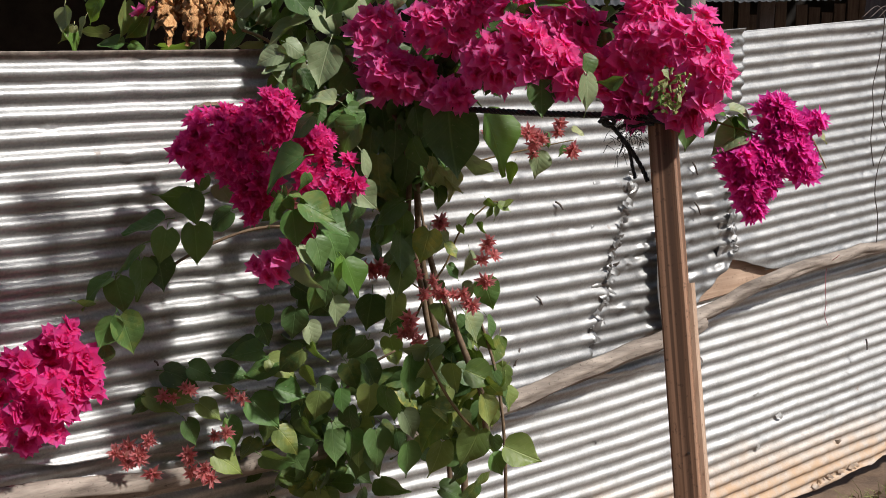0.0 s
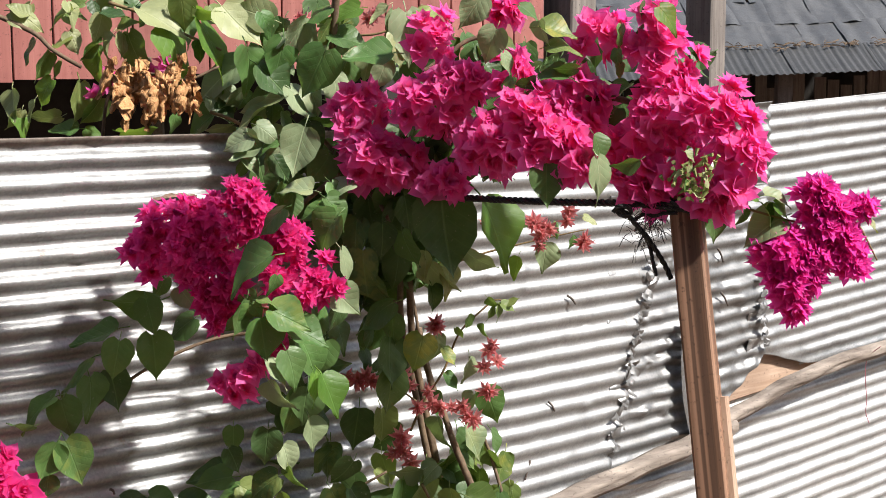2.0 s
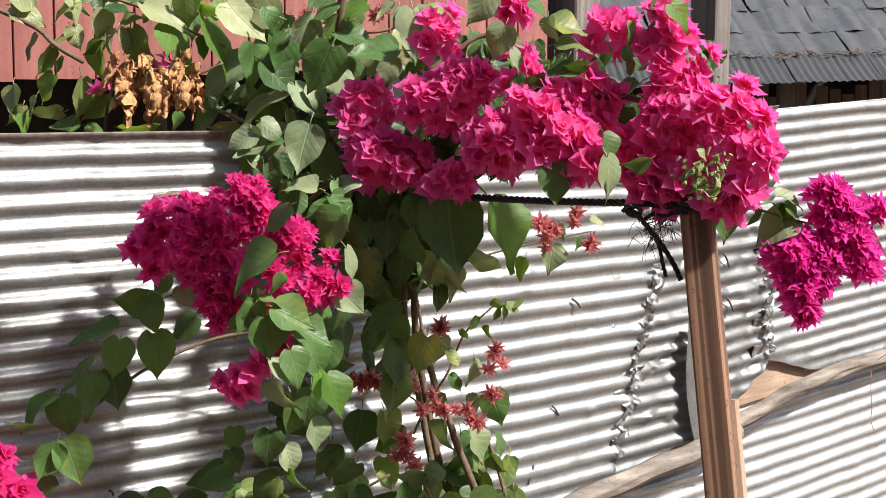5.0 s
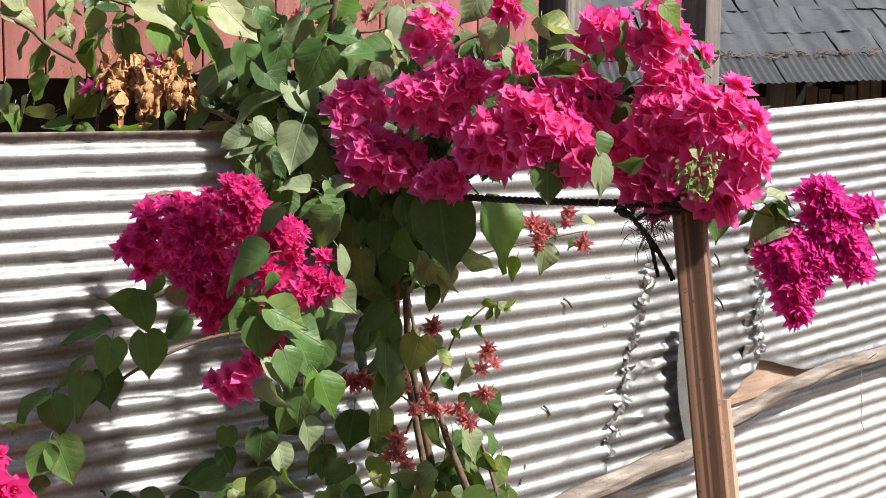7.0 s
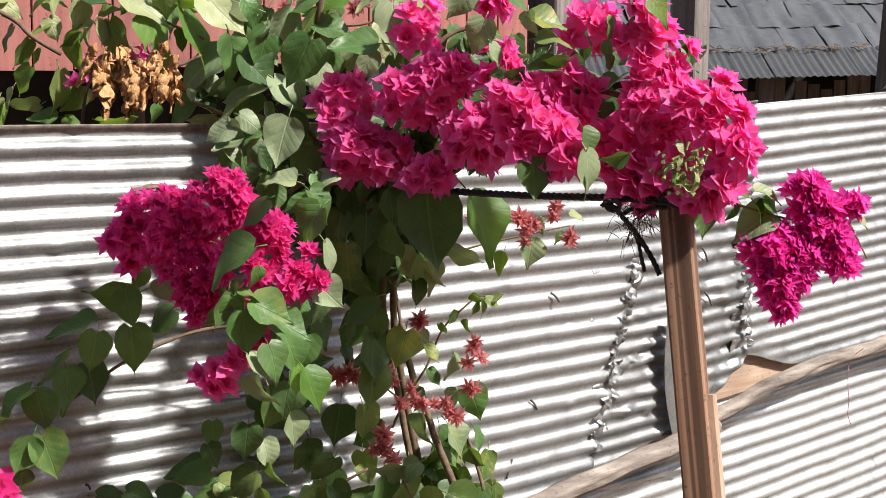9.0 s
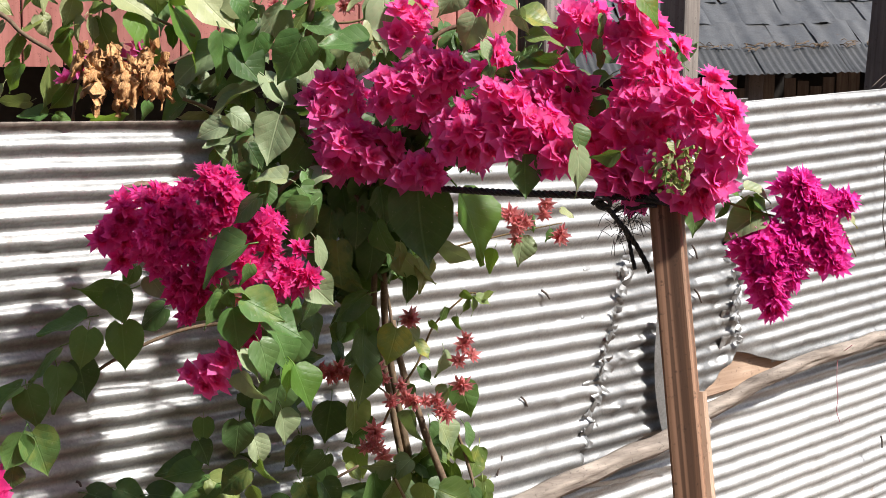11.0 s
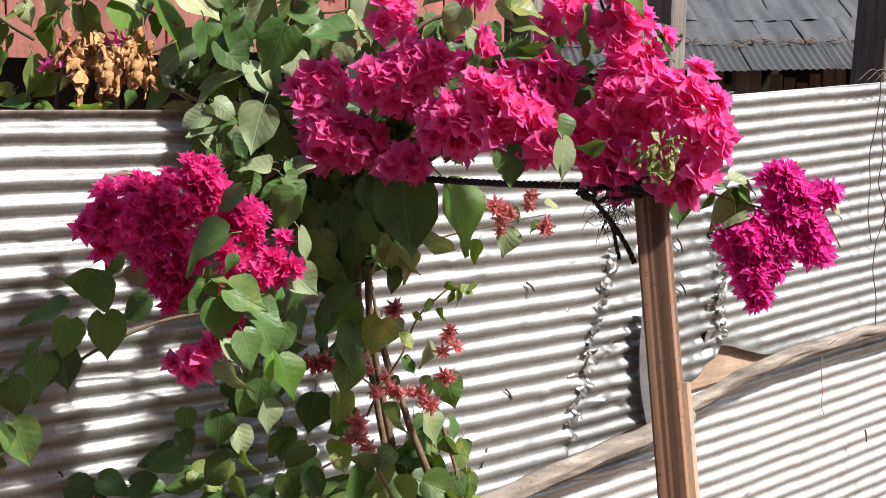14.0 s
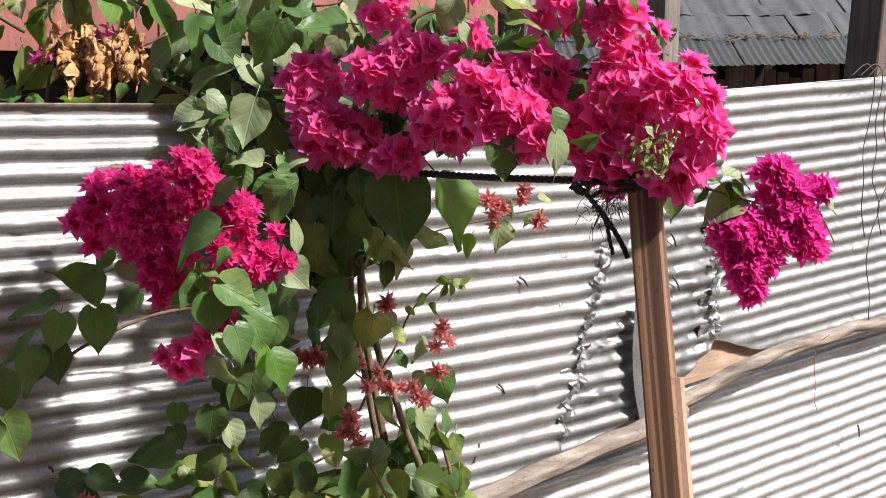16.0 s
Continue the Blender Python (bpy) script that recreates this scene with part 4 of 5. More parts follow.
FADED_BLOSSOM = [
    (-0.116, 2.048, 0.894), (-0.133, 2.048, 0.898), (-0.103, 2.047, 0.881), (-0.003, 2.056, 0.976), (0.014, 2.063, 0.847),
    (-0.008, 2.064, 0.858), (0.040, 2.062, 0.838), (0.057, 2.060, 0.821), (-0.063, 2.008, 0.803), (-0.071, 2.006, 0.779),
    (-0.050, 2.005, 0.773), (0.086, 2.092, 0.930), (0.084, 2.089, 0.904), (0.075, 2.065, 0.869), (-0.053, 2.048, 0.890),
    (-0.041, 2.044, 0.856), (0.162, 2.093, 1.133), (0.153, 2.090, 1.102), (0.175, 2.092, 1.120), (0.232, 2.090, 1.102),
    (0.214, 2.093, 1.137), (0.088, 2.092, 1.128),
]

FADED_LOW = [
    (-0.498, 1.869, 0.611), (-0.511, 1.867, 0.597), (-0.481, 1.871, 0.622),
    (-0.486, 1.864, 0.583), (-0.395, 1.879, 0.559), (-0.412, 1.886, 0.601), (-0.370, 1.891, 0.634), (-0.427, 1.904, 0.703),
    (-0.455, 1.904, 0.703), (-0.533, 1.870, 0.610), (-0.404, 1.864, 0.589), (-0.410, 1.901, 0.571), (-0.530, 1.908, 0.598),
    (-0.344, 1.922, 0.694), (-0.255, 1.881, 1.032), (-0.208, 2.126, 1.449), (-0.098, 2.106, 1.452), (-0.195, 2.123, 1.423),
]

blossoms(LEFT_BLOSSOM, TIGHT, 0.024, more=1.3)
blossoms(SMALL_BLOSSOM, FULL, 0.024)
blossoms(HIGH_BLOSSOM, FULL, 0.029, more=1.2)
blossoms(END_BLOSSOM, FULL, 0.029, more=1.2)
blossoms(HANGING_BLOSSOM, VIOLET, 0.025, more=1.35)
for q in FADED_BLOSSOM + FADED_LOW:
    for k in range(2):
        f = Vector((RNG.uniform(-0.7, 0.7), -1, RNG.uniform(-0.6, 0.8))).normalized()
        place("blossom", RNG.choice(OLD), Vector(q) + Vector((RNG.uniform(-0.012, 0.012), 0, RNG.uniform(-0.012, 0.012))), f.orthogonal(), f, RNG.uniform(0.014, 0.021))
blossoms(LOW_BLOSSOM, DEEP, 0.029, more=1.2)

UPPER_BRIGHT = [
    (-0.618, 2.130, 1.332, 0.051, 130, 0.70), (-0.532, 2.130, 1.364, 0.056, 95, 0.65), (-0.397, 2.130, 1.391, 0.092, 55, 0.30),
    (-0.351, 2.130, 1.453, 0.045, 20, 0.45), (-0.536, 2.130, 1.269, 0.033, 20, 0.50), (-0.469, 2.130, 1.268, 0.058, 0, 0.35),
    (-0.649, 2.130, 1.279, 0.044, 60, 0.50), (-0.337, 2.130, 1.391, 0.109, 56, 0.30),
]
UPPER_GREEN = [
    (-0.639, 2.130, 1.395, 0.042, 125, 0.35), (-0.500, 2.130, 1.449, 0.045, 20, 0.50), (-0.366, 2.130, 1.395, 0.033, 70, 0.50),
]
UPPER_SICK = [
    (-0.619, 2.130, 1.373, 0.054, 125, 0.35), (-0.597, 2.130, 1.367, 0.030, 120, 0.60), (-0.593, 2.130, 1.412, 0.045, 160, 0.40),
    (-0.540, 2.130, 1.401, 0.044, 150, 0.40), (-0.586, 2.130, 1.449, 0.048, 150, 0.50), (-0.469, 2.130, 1.382, 0.080, 72, 0.62),
    (-0.393, 2.130, 1.451, 0.056, 85, 0.90), (-0.480, 2.130, 1.437, 0.039, -30, 0.35), (-0.559, 2.130, 1.309, 0.074, 92, 0.30),
    (-0.540, 2.130, 1.298, 0.056, 118, 0.50),
]
UPPER_PALE = [
    (-0.564, 2.130, 1.410, 0.037, 60, 0.80), (-0.634, 2.130, 1.448, 0.054, 20, 0.60), (-0.651, 2.130, 1.459, 0.038, 200, 0.60),
    (-0.564, 2.130, 1.453, 0.043, 60, 0.40), (-0.525, 2.130, 1.427, 0.047, 100, 0.70), (-0.514, 2.130, 1.401, 0.047, 110, 0.50),
    (-0.426, 2.130, 1.443, 0.083, 25, 0.45), (-0.488, 2.130, 1.404, 0.040, 85, 0.50), (-0.662, 2.130, 1.310, 0.054, 80, 0.60),
    (-0.661, 2.130, 1.286, 0.040, 120, 0.60), (-0.614, 2.130, 1.288, 0.047, 165, 0.35), (-0.633, 2.130, 1.302, 0.037, 100, 0.40),
    (-0.305, 2.130, 1.429, 0.091, 52, 0.75), (-0.347, 2.130, 1.271, 0.054, 160, 0.40), (-0.287, 2.130, 1.455, 0.066, 200, 0.80),
]
UPPER_FRESH = [
    (-0.540, 2.130, 1.392, 0.037, 130, 0.60), (-0.586, 2.130, 1.272, 0.046, 170, 0.50), (-0.411, 2.130, 1.279, 0.033, 92, 0.50),
    (-0.377, 2.130, 1.280, 0.061, 150, 0.60),
]
UPPER_DUSTY = [
    (-0.344, 2.130, 1.352, 0.086, 142, 0.50), (-0.336, 2.130, 1.305, 0.049, 40, 0.70), (-0.318, 2.130, 1.326, 0.040, 40, 0.60),
]
SHOULDER_FRESH = [
    (-0.253, 2.060, 1.431, 0.044, 60, 0.60), (-0.184, 2.060, 1.448, 0.052, 160, 0.50), (-0.101, 2.000, 1.381, 0.074, 170, 0.62),
    (-0.179, 2.000, 1.355, 0.080, 112, 0.92), (-0.279, 2.060, 1.361, 0.076, 80, 0.60), (-0.235, 2.060, 1.376, 0.069, 100, 0.70),
    (-0.158, 2.060, 1.279, 0.061, 12, 0.30), (-0.247, 1.980, 1.250, 0.034, 160, 0.50), (-0.232, 1.970, 1.176, 0.047, 110, 0.50),
    (-0.176, 1.950, 1.161, 0.052, 160, 0.60), (-0.163, 1.920, 1.128, 0.067, 125, 0.75), (-0.139, 1.970, 1.178, 0.051, 50, 0.50),
]
SHOULDER_DUSTY = [
    (-0.245, 2.060, 1.408, 0.042, 150, 0.60), (-0.213, 2.060, 1.411, 0.072, 120, 0.50), (-0.083, 2.060, 1.350, 0.054, 105, 0.70),
    (-0.149, 2.060, 1.329, 0.058, 75, 0.80), (-0.195, 2.060, 1.309, 0.076, 45, 0.50), (-0.182, 2.060, 1.319, 0.047, 60, 0.60),
    (-0.038, 2.060, 1.409, 0.081, 80, 0.80), (-0.068, 2.060, 1.433, 0.040, 100, 0.50), (-0.231, 2.060, 1.283, 0.037, 85, 0.50),
    (-0.293, 1.980, 1.256, 0.047, 160, 0.75), (-0.268, 1.980, 1.258, 0.034, 60, 0.60), (-0.280, 1.980, 1.239, 0.049, 155, 0.45),
    (-0.270, 1.980, 1.224, 0.036, 35, 0.60), (-0.245, 1.980, 1.273, 0.041, 30, 0.70), (-0.200, 1.950, 1.245, 0.074, 105, 0.98),
    (-0.239, 1.980, 1.227, 0.043, 120, 0.80),
]
SHOULDER_DUSTY_MORE = [
    (-0.205, 1.950, 1.193, 0.052, 190, 0.52), (-0.145, 1.970, 1.194, 0.049, 170, 0.50),
]
SHOULDER_SICK = [
    (-0.172, 2.060, 1.418, 0.054, 125, 0.50), (-0.002, 2.060, 1.442, 0.056, 15, 0.50),
]
SHOULDER_BRIGHT = [
    (-0.139, 2.060, 1.448, 0.052, 160, 0.60), (-0.258, 2.060, 1.282, 0.039, 20, 0.40),
]
SHOULDER_GREEN = [
    (-0.127, 2.060, 1.411, 0.066, 10, 0.60), (-0.244, 2.060, 1.346, 0.073, 45, 0.60), (-0.287, 1.980, 1.214, 0.031, 110, 0.60),
    (-0.228, 1.980, 1.219, 0.047, 60, 0.70), (-0.142, 1.950, 1.156, 0.055, 50, 0.60), (-0.212, 1.970, 1.164, 0.044, 90, 0.70),
    (-0.194, 2.050, 1.253, 0.068, 60, 0.80), (-0.176, 2.030, 1.212, 0.059, 120, 0.80), (-0.129, 2.080, 1.218, 0.060, 90, 0.80),
    (-0.263, 2.050, 1.194, 0.051, 80, 0.80),
]
SHOULDER_PALE = [
    (-0.051, 2.060, 1.397, 0.052, 65, 0.50), (-0.085, 2.060, 1.445, 0.039, 130, 0.40), (-0.271, 2.060, 1.305, 0.092, 157, 0.25),
]
FLOWER_DUSTY = [
    (0.050, 1.900, 1.438, 0.056, 120, 0.80), (0.074, 1.880, 1.392, 0.051, 110, 0.90), (0.215, 1.740, 1.212, 0.061, 80, 0.65),
    (0.098, 1.800, 1.365, 0.034, 60, 0.60),
]
FLOWER_FRESH = [
    (0.150, 1.800, 1.353, 0.055, 190, 0.40), (0.247, 1.800, 1.357, 0.021, 80, 0.60), (0.095, 1.800, 1.335, 0.030, 120, 0.50),
    (0.249, 1.800, 1.402, 0.030, 80, 0.40), (0.239, 1.800, 1.373, 0.025, 100, 0.50), (0.307, 1.660, 1.211, 0.019, 100, 0.50),
]
FLOWER_GREEN = [
    (0.169, 1.800, 1.356, 0.037, 170, 0.50), (0.121, 1.800, 1.337, 0.030, 160, 0.50), (0.278, 1.800, 1.421, 0.047, 90, 0.60),
    (0.145, 1.780, 1.205, 0.058, 92, 0.92), (0.242, 1.720, 1.236, 0.038, 160, 0.50), (0.214, 1.760, 1.254, 0.042, 70, 0.60),
    (0.117, 1.800, 1.313, 0.033, 100, 0.60), (0.137, 1.880, 1.436, 0.046, 30, 0.50),
]
FLOWER_PALE = [
    (0.140, 1.800, 1.406, 0.035, 80, 0.50), (0.151, 1.800, 1.234, 0.040, 170, 0.50), (0.322, 1.660, 1.201, 0.021, 40, 0.50),
    (0.312, 1.660, 1.232, 0.021, 95, 0.50), (0.326, 1.660, 1.240, 0.019, 120, 0.45), (0.337, 1.660, 1.220, 0.021, 60, 0.40),
    (0.314, 1.660, 1.249, 0.018, 40, 0.40), (0.331, 1.660, 1.205, 0.018, 85, 0.40), (0.298, 1.660, 1.225, 0.017, 150, 0.40),
]
FLOWER_SICK = [
    (0.163, 1.800, 1.410, 0.053, 10, 0.45), (0.171, 1.800, 1.390, 0.046, 0, 0.50),
]
FLOWER_BRIGHT = [
    (0.303, 1.750, 1.421, 0.044, 45, 0.70),
]
RIGHT_GREEN = [
    (0.375, 1.790, 1.151, 0.049, 85, 0.90), (0.409, 1.790, 1.161, 0.030, 100, 0.60), (0.451, 1.790, 1.155, 0.043, 60, 0.55),
]
RIGHT_DUSTY = [
    (0.434, 1.790, 1.146, 0.066, 150, 0.62), (0.458, 1.790, 1.188, 0.039, 10, 0.40),
]
RIGHT_BRIGHT = [
    (0.467, 1.790, 1.168, 0.039, 35, 0.50), (0.426, 1.790, 1.186, 0.028, 10, 0.35), (0.568, 1.790, 1.122, 0.034, 70, 0.20),
]
RIGHT_PALE = [
    (0.579, 1.790, 1.151, 0.031, 60, 0.50),
]
RIGHT_FRESH = [
    (0.398, 1.790, 1.172, 0.022, 60, 0.50),
]
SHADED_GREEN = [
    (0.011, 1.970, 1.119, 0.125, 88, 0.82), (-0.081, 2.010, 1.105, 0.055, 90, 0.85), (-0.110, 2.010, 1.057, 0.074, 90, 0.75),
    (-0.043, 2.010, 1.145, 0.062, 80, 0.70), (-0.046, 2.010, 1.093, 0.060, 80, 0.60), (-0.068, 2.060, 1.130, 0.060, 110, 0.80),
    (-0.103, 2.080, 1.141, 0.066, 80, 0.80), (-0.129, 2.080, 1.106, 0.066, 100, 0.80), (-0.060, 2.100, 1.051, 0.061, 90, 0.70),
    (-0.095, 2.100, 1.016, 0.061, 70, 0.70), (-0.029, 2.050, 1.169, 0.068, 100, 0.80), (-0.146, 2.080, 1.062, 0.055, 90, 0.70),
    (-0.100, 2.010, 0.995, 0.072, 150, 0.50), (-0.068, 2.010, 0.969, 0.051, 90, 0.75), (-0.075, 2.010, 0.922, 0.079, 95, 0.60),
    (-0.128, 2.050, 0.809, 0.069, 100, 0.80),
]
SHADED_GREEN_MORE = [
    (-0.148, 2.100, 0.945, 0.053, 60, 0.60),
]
SHADED_SICK = [
    (-0.028, 2.010, 0.933, 0.062, 100, 0.85), (-0.070, 2.010, 0.875, 0.071, 90, 0.70), (-0.083, 2.050, 0.812, 0.061, 80, 0.70),
]
CENTRE_BRIGHT = [
    (0.094, 2.030, 1.116, 0.118, 68, 0.45), (0.122, 2.050, 1.060, 0.038, 100, 0.50),
]
CENTRE_DUSTY = [
    (0.068, 2.100, 1.062, 0.053, 40, 0.60), (0.169, 2.100, 1.070, 0.051, 95, 0.70), (0.145, 2.100, 1.123, 0.030, 10, 0.30),
]
CENTRE_PALE = [
    (0.041, 2.100, 1.098, 0.033, 20, 0.40), (0.006, 2.100, 1.036, 0.070, 50, 0.60), (0.022, 2.100, 1.030, 0.056, 80, 0.60), (-0.018, 2.100, 1.059, 0.047, 90, 0.60),
    (0.242, 2.100, 1.133, 0.024, 20, 0.40),
]
CENTRE_GREEN = [
    (-0.004, 2.100, 1.006, 0.042, 80, 0.70),
]
CENTRE_FRESH = [
    (0.189, 2.100, 1.114, 0.026, 60, 0.50), (0.211, 2.100, 1.095, 0.023, 100, 0.50),
]
FRONT_FRESH = [
    (-0.229, 1.750, 1.004, 0.062, 85, 0.74), (-0.193, 1.750, 1.033, 0.063, 25, 0.62), (-0.172, 1.780, 1.007, 0.060, 25, 0.50),
    (-0.257, 1.750, 1.029, 0.044, 120, 0.40), (-0.235, 1.750, 1.044, 0.023, 50, 0.80), (-0.220, 1.750, 1.058, 0.031, 5, 0.28),
    (-0.250, 1.750, 1.101, 0.073, 155, 0.45), (-0.213, 1.750, 1.076, 0.031, 100, 0.60), (-0.163, 1.850, 1.000, 0.065, 80, 0.50),
    (-0.170, 1.820, 0.963, 0.069, 65, 0.60), (-0.202, 1.850, 0.879, 0.066, 100, 0.70), (-0.291, 1.880, 0.838, 0.038, 90, 0.90),
    (-0.326, 1.900, 0.774, 0.055, 175, 0.60), (-0.165, 1.880, 0.951, 0.058, 100, 0.70), (-0.227, 1.790, 1.158, 0.055, 145, 0.60),
    (-0.263, 1.850, 1.035, 0.046, 90, 0.60),
]
FRONT_GREEN = [
    (-0.263, 1.750, 1.034, 0.056, 115, 0.50), (-0.138, 1.850, 1.015, 0.057, 100, 0.50), (-0.188, 1.750, 0.964, 0.057, 70, 0.70),
    (-0.187, 1.850, 0.892, 0.058, 100, 0.70), (-0.241, 1.850, 0.832, 0.056, 95, 0.85), (-0.289, 1.880, 0.807, 0.041, 60, 0.80),
    (-0.257, 1.900, 0.762, 0.060, 150, 0.70), (-0.233, 1.850, 0.957, 0.047, 100, 0.70),
]
FRONT_DUSTY = [
    (-0.119, 1.820, 1.088, 0.058, 70, 0.35), (-0.124, 1.820, 1.045, 0.056, 45, 0.75), (-0.208, 1.750, 0.960, 0.046, 45, 0.40),
    (-0.208, 1.750, 0.927, 0.056, 60, 0.60), (-0.166, 1.750, 0.877, 0.049, 80, 0.50), (-0.216, 1.900, 0.802, 0.047, 70, 0.70),
]
FRONT_BRIGHT = [
    (-0.140, 1.750, 0.930, 0.063, 65, 0.50), (-0.158, 1.750, 0.937, 0.047, 80, 0.40),
]
FRONT_SICK = [
    (-0.207, 1.900, 0.774, 0.042, 60, 0.50),
]
TRAILING_FRESH = [
    (-0.436, 1.900, 1.030, 0.075, 172, 0.72), (-0.402, 1.870, 1.016, 0.053, 75, 0.95), (-0.404, 1.900, 0.953, 0.067, 80, 0.75),
    (-0.450, 1.860, 0.956, 0.058, 98, 1.05), (-0.489, 1.900, 0.981, 0.072, 157, 0.30), (-0.515, 1.860, 0.939, 0.072, 142, 0.32),
    (-0.483, 1.860, 0.900, 0.069, 80, 0.50), (-0.514, 1.830, 0.879, 0.060, 75, 0.90), (-0.558, 1.820, 0.897, 0.070, 150, 0.32),
    (-0.570, 1.800, 0.876, 0.036, 170, 0.50), (-0.501, 1.820, 0.820, 0.069, 70, 0.75), (-0.535, 1.800, 0.830, 0.059, 120, 0.70),
]
TRAILING_DUSTY = [
    (-0.355, 1.900, 1.037, 0.046, 55, 0.80),
]
TRAILING_GREEN = [
    (-0.376, 1.930, 0.990, 0.055, 145, 0.70), (-0.400, 1.930, 1.046, 0.039, 110, 0.70), (-0.461, 1.900, 0.905, 0.062, 75, 0.70),
    (-0.542, 1.820, 0.787, 0.035, 100, 0.70),
]
FOOT_GREEN = [
    (-0.342, 1.950, 0.763, 0.062, 160, 0.60), (-0.353, 1.950, 0.727, 0.062, 0, 0.60), (-0.441, 1.950, 0.721, 0.062, 10, 0.50),
    (-0.424, 1.950, 0.618, 0.048, 60, 0.70), (-0.186, 1.950, 0.594, 0.063, 90, 0.70), (-0.118, 2.000, 0.707, 0.055, 60, 0.70),
    (-0.105, 1.950, 0.591, 0.070, 75, 0.80), (0.092, 1.950, 0.598, 0.037, 90, 0.80), (-0.142, 2.000, 0.751, 0.052, 120, 0.60),
    (-0.151, 2.000, 0.707, 0.052, 60, 0.70), (-0.300, 2.000, 0.607, 0.052, 90, 0.70), (-0.230, 2.000, 0.607, 0.057, 60, 0.70),
    (-0.161, 2.000, 0.626, 0.056, 90, 0.70), (-0.336, 2.000, 0.570, 0.052, 110, 0.70), (-0.249, 2.000, 0.553, 0.052, 60, 0.70),
    (-0.109, 2.000, 0.553, 0.061, 60, 0.70),
]
FOOT_FRESH = [
    (-0.315, 1.950, 0.736, 0.066, 170, 0.50), (-0.403, 1.950, 0.727, 0.054, 20, 0.60), (-0.520, 1.950, 0.665, 0.046, 160, 0.70),
    (-0.352, 1.950, 0.613, 0.063, 68, 0.58), (-0.301, 1.950, 0.654, 0.073, 45, 0.68), (-0.257, 1.950, 0.691, 0.056, 20, 0.62),
    (-0.278, 1.950, 0.569, 0.061, 20, 0.65), (-0.172, 1.950, 0.677, 0.046, 90, 0.70), (-0.151, 1.980, 0.586, 0.055, 80, 0.70),
    (-0.092, 1.950, 0.662, 0.068, 85, 0.65), (-0.057, 1.950, 0.718, 0.079, 100, 0.60), (0.099, 1.950, 0.564, 0.046, 60, 0.70),
    (-0.054, 1.950, 0.570, 0.063, 80, 0.70),
]
FOOT_SICK = [
    (-0.269, 1.950, 0.736, 0.057, 30, 0.70), (-0.473, 1.950, 0.674, 0.063, 20, 0.60), (-0.443, 1.950, 0.684, 0.049, 10, 0.70),
    (-0.361, 1.950, 0.689, 0.051, 10, 0.60), (-0.393, 1.950, 0.659, 0.049, 30, 0.60), (-0.258, 1.950, 0.606, 0.054, 45, 0.70),
    (-0.362, 1.950, 0.565, 0.060, 30, 0.70), (-0.213, 1.950, 0.668, 0.054, 100, 0.80), (-0.122, 1.980, 0.667, 0.055, 90, 0.70),
    (-0.020, 1.950, 0.629, 0.080, 140, 0.65), (0.019, 1.950, 0.652, 0.063, 30, 0.60), (0.053, 1.950, 0.589, 0.078, 110, 0.95),
    (0.143, 1.950, 0.584, 0.071, 25, 0.68), (0.069, 1.950, 0.721, 0.062, 20, 0.70), (0.088, 1.950, 0.698, 0.045, 60, 0.60), (0.083, 1.950, 0.659, 0.063, 70, 0.60),
]
FOOT_SICK_MORE = [
    (0.023, 1.950, 0.720, 0.050, 80, 0.60), (-0.027, 1.950, 0.729, 0.066, 100, 0.60), (-0.004, 2.000, 0.708, 0.055, 60, 0.60),
    (0.008, 2.000, 0.677, 0.052, 70, 0.60), (-0.222, 1.950, 0.721, 0.042, 60, 0.60), (-0.004, 2.000, 0.554, 0.070, 100, 0.70),
    (0.048, 2.000, 0.618, 0.052, 60, 0.60),
]
FOOT_DUSTY = [
    (-0.052, 1.950, 0.634, 0.053, 60, 0.70), (-0.017, 1.950, 0.765, 0.045, 140, 0.70), (-0.047, 1.950, 0.768, 0.049, 170, 0.60),
]
SPRIG_DUSTY = [
    (0.005, 2.100, 0.787, 0.063, 80, 0.50), (0.058, 2.100, 0.774, 0.063, 65, 0.45), (0.047, 2.100, 0.891, 0.046, 100, 0.40),
    (-0.001, 2.100, 0.927, 0.043, 90, 0.60), (0.047, 2.100, 0.836, 0.039, 120, 0.50),
]
SPRIG_FRESH = [
    (0.088, 2.100, 0.833, 0.059, 70, 0.85), (0.073, 2.100, 0.954, 0.027, 80, 0.40), (0.020, 2.100, 0.873, 0.036, 60, 0.50), (-0.006, 2.100, 0.836, 0.045, 90, 0.60),
]
SPRIG_SICK = [
    (0.017, 2.100, 0.912, 0.036, 60, 0.60), (0.090, 2.100, 0.999, 0.028, 40, 0.60), (0.113, 2.100, 0.994, 0.026, 20, 0.60), (0.121, 2.100, 1.001, 0.023, -20, 0.50),
    (0.084, 2.100, 0.981, 0.026, 100, 0.50), (0.047, 2.100, 0.970, 0.027, 120, 0.60), (0.034, 2.100, 0.949, 0.023, 60, 0.60),
    (0.099, 2.100, 0.983, 0.030, 80, 0.50),
]
SPRIG_GREEN = [
    (-0.061, 2.120, 0.878, 0.045, 90, 0.70),
]

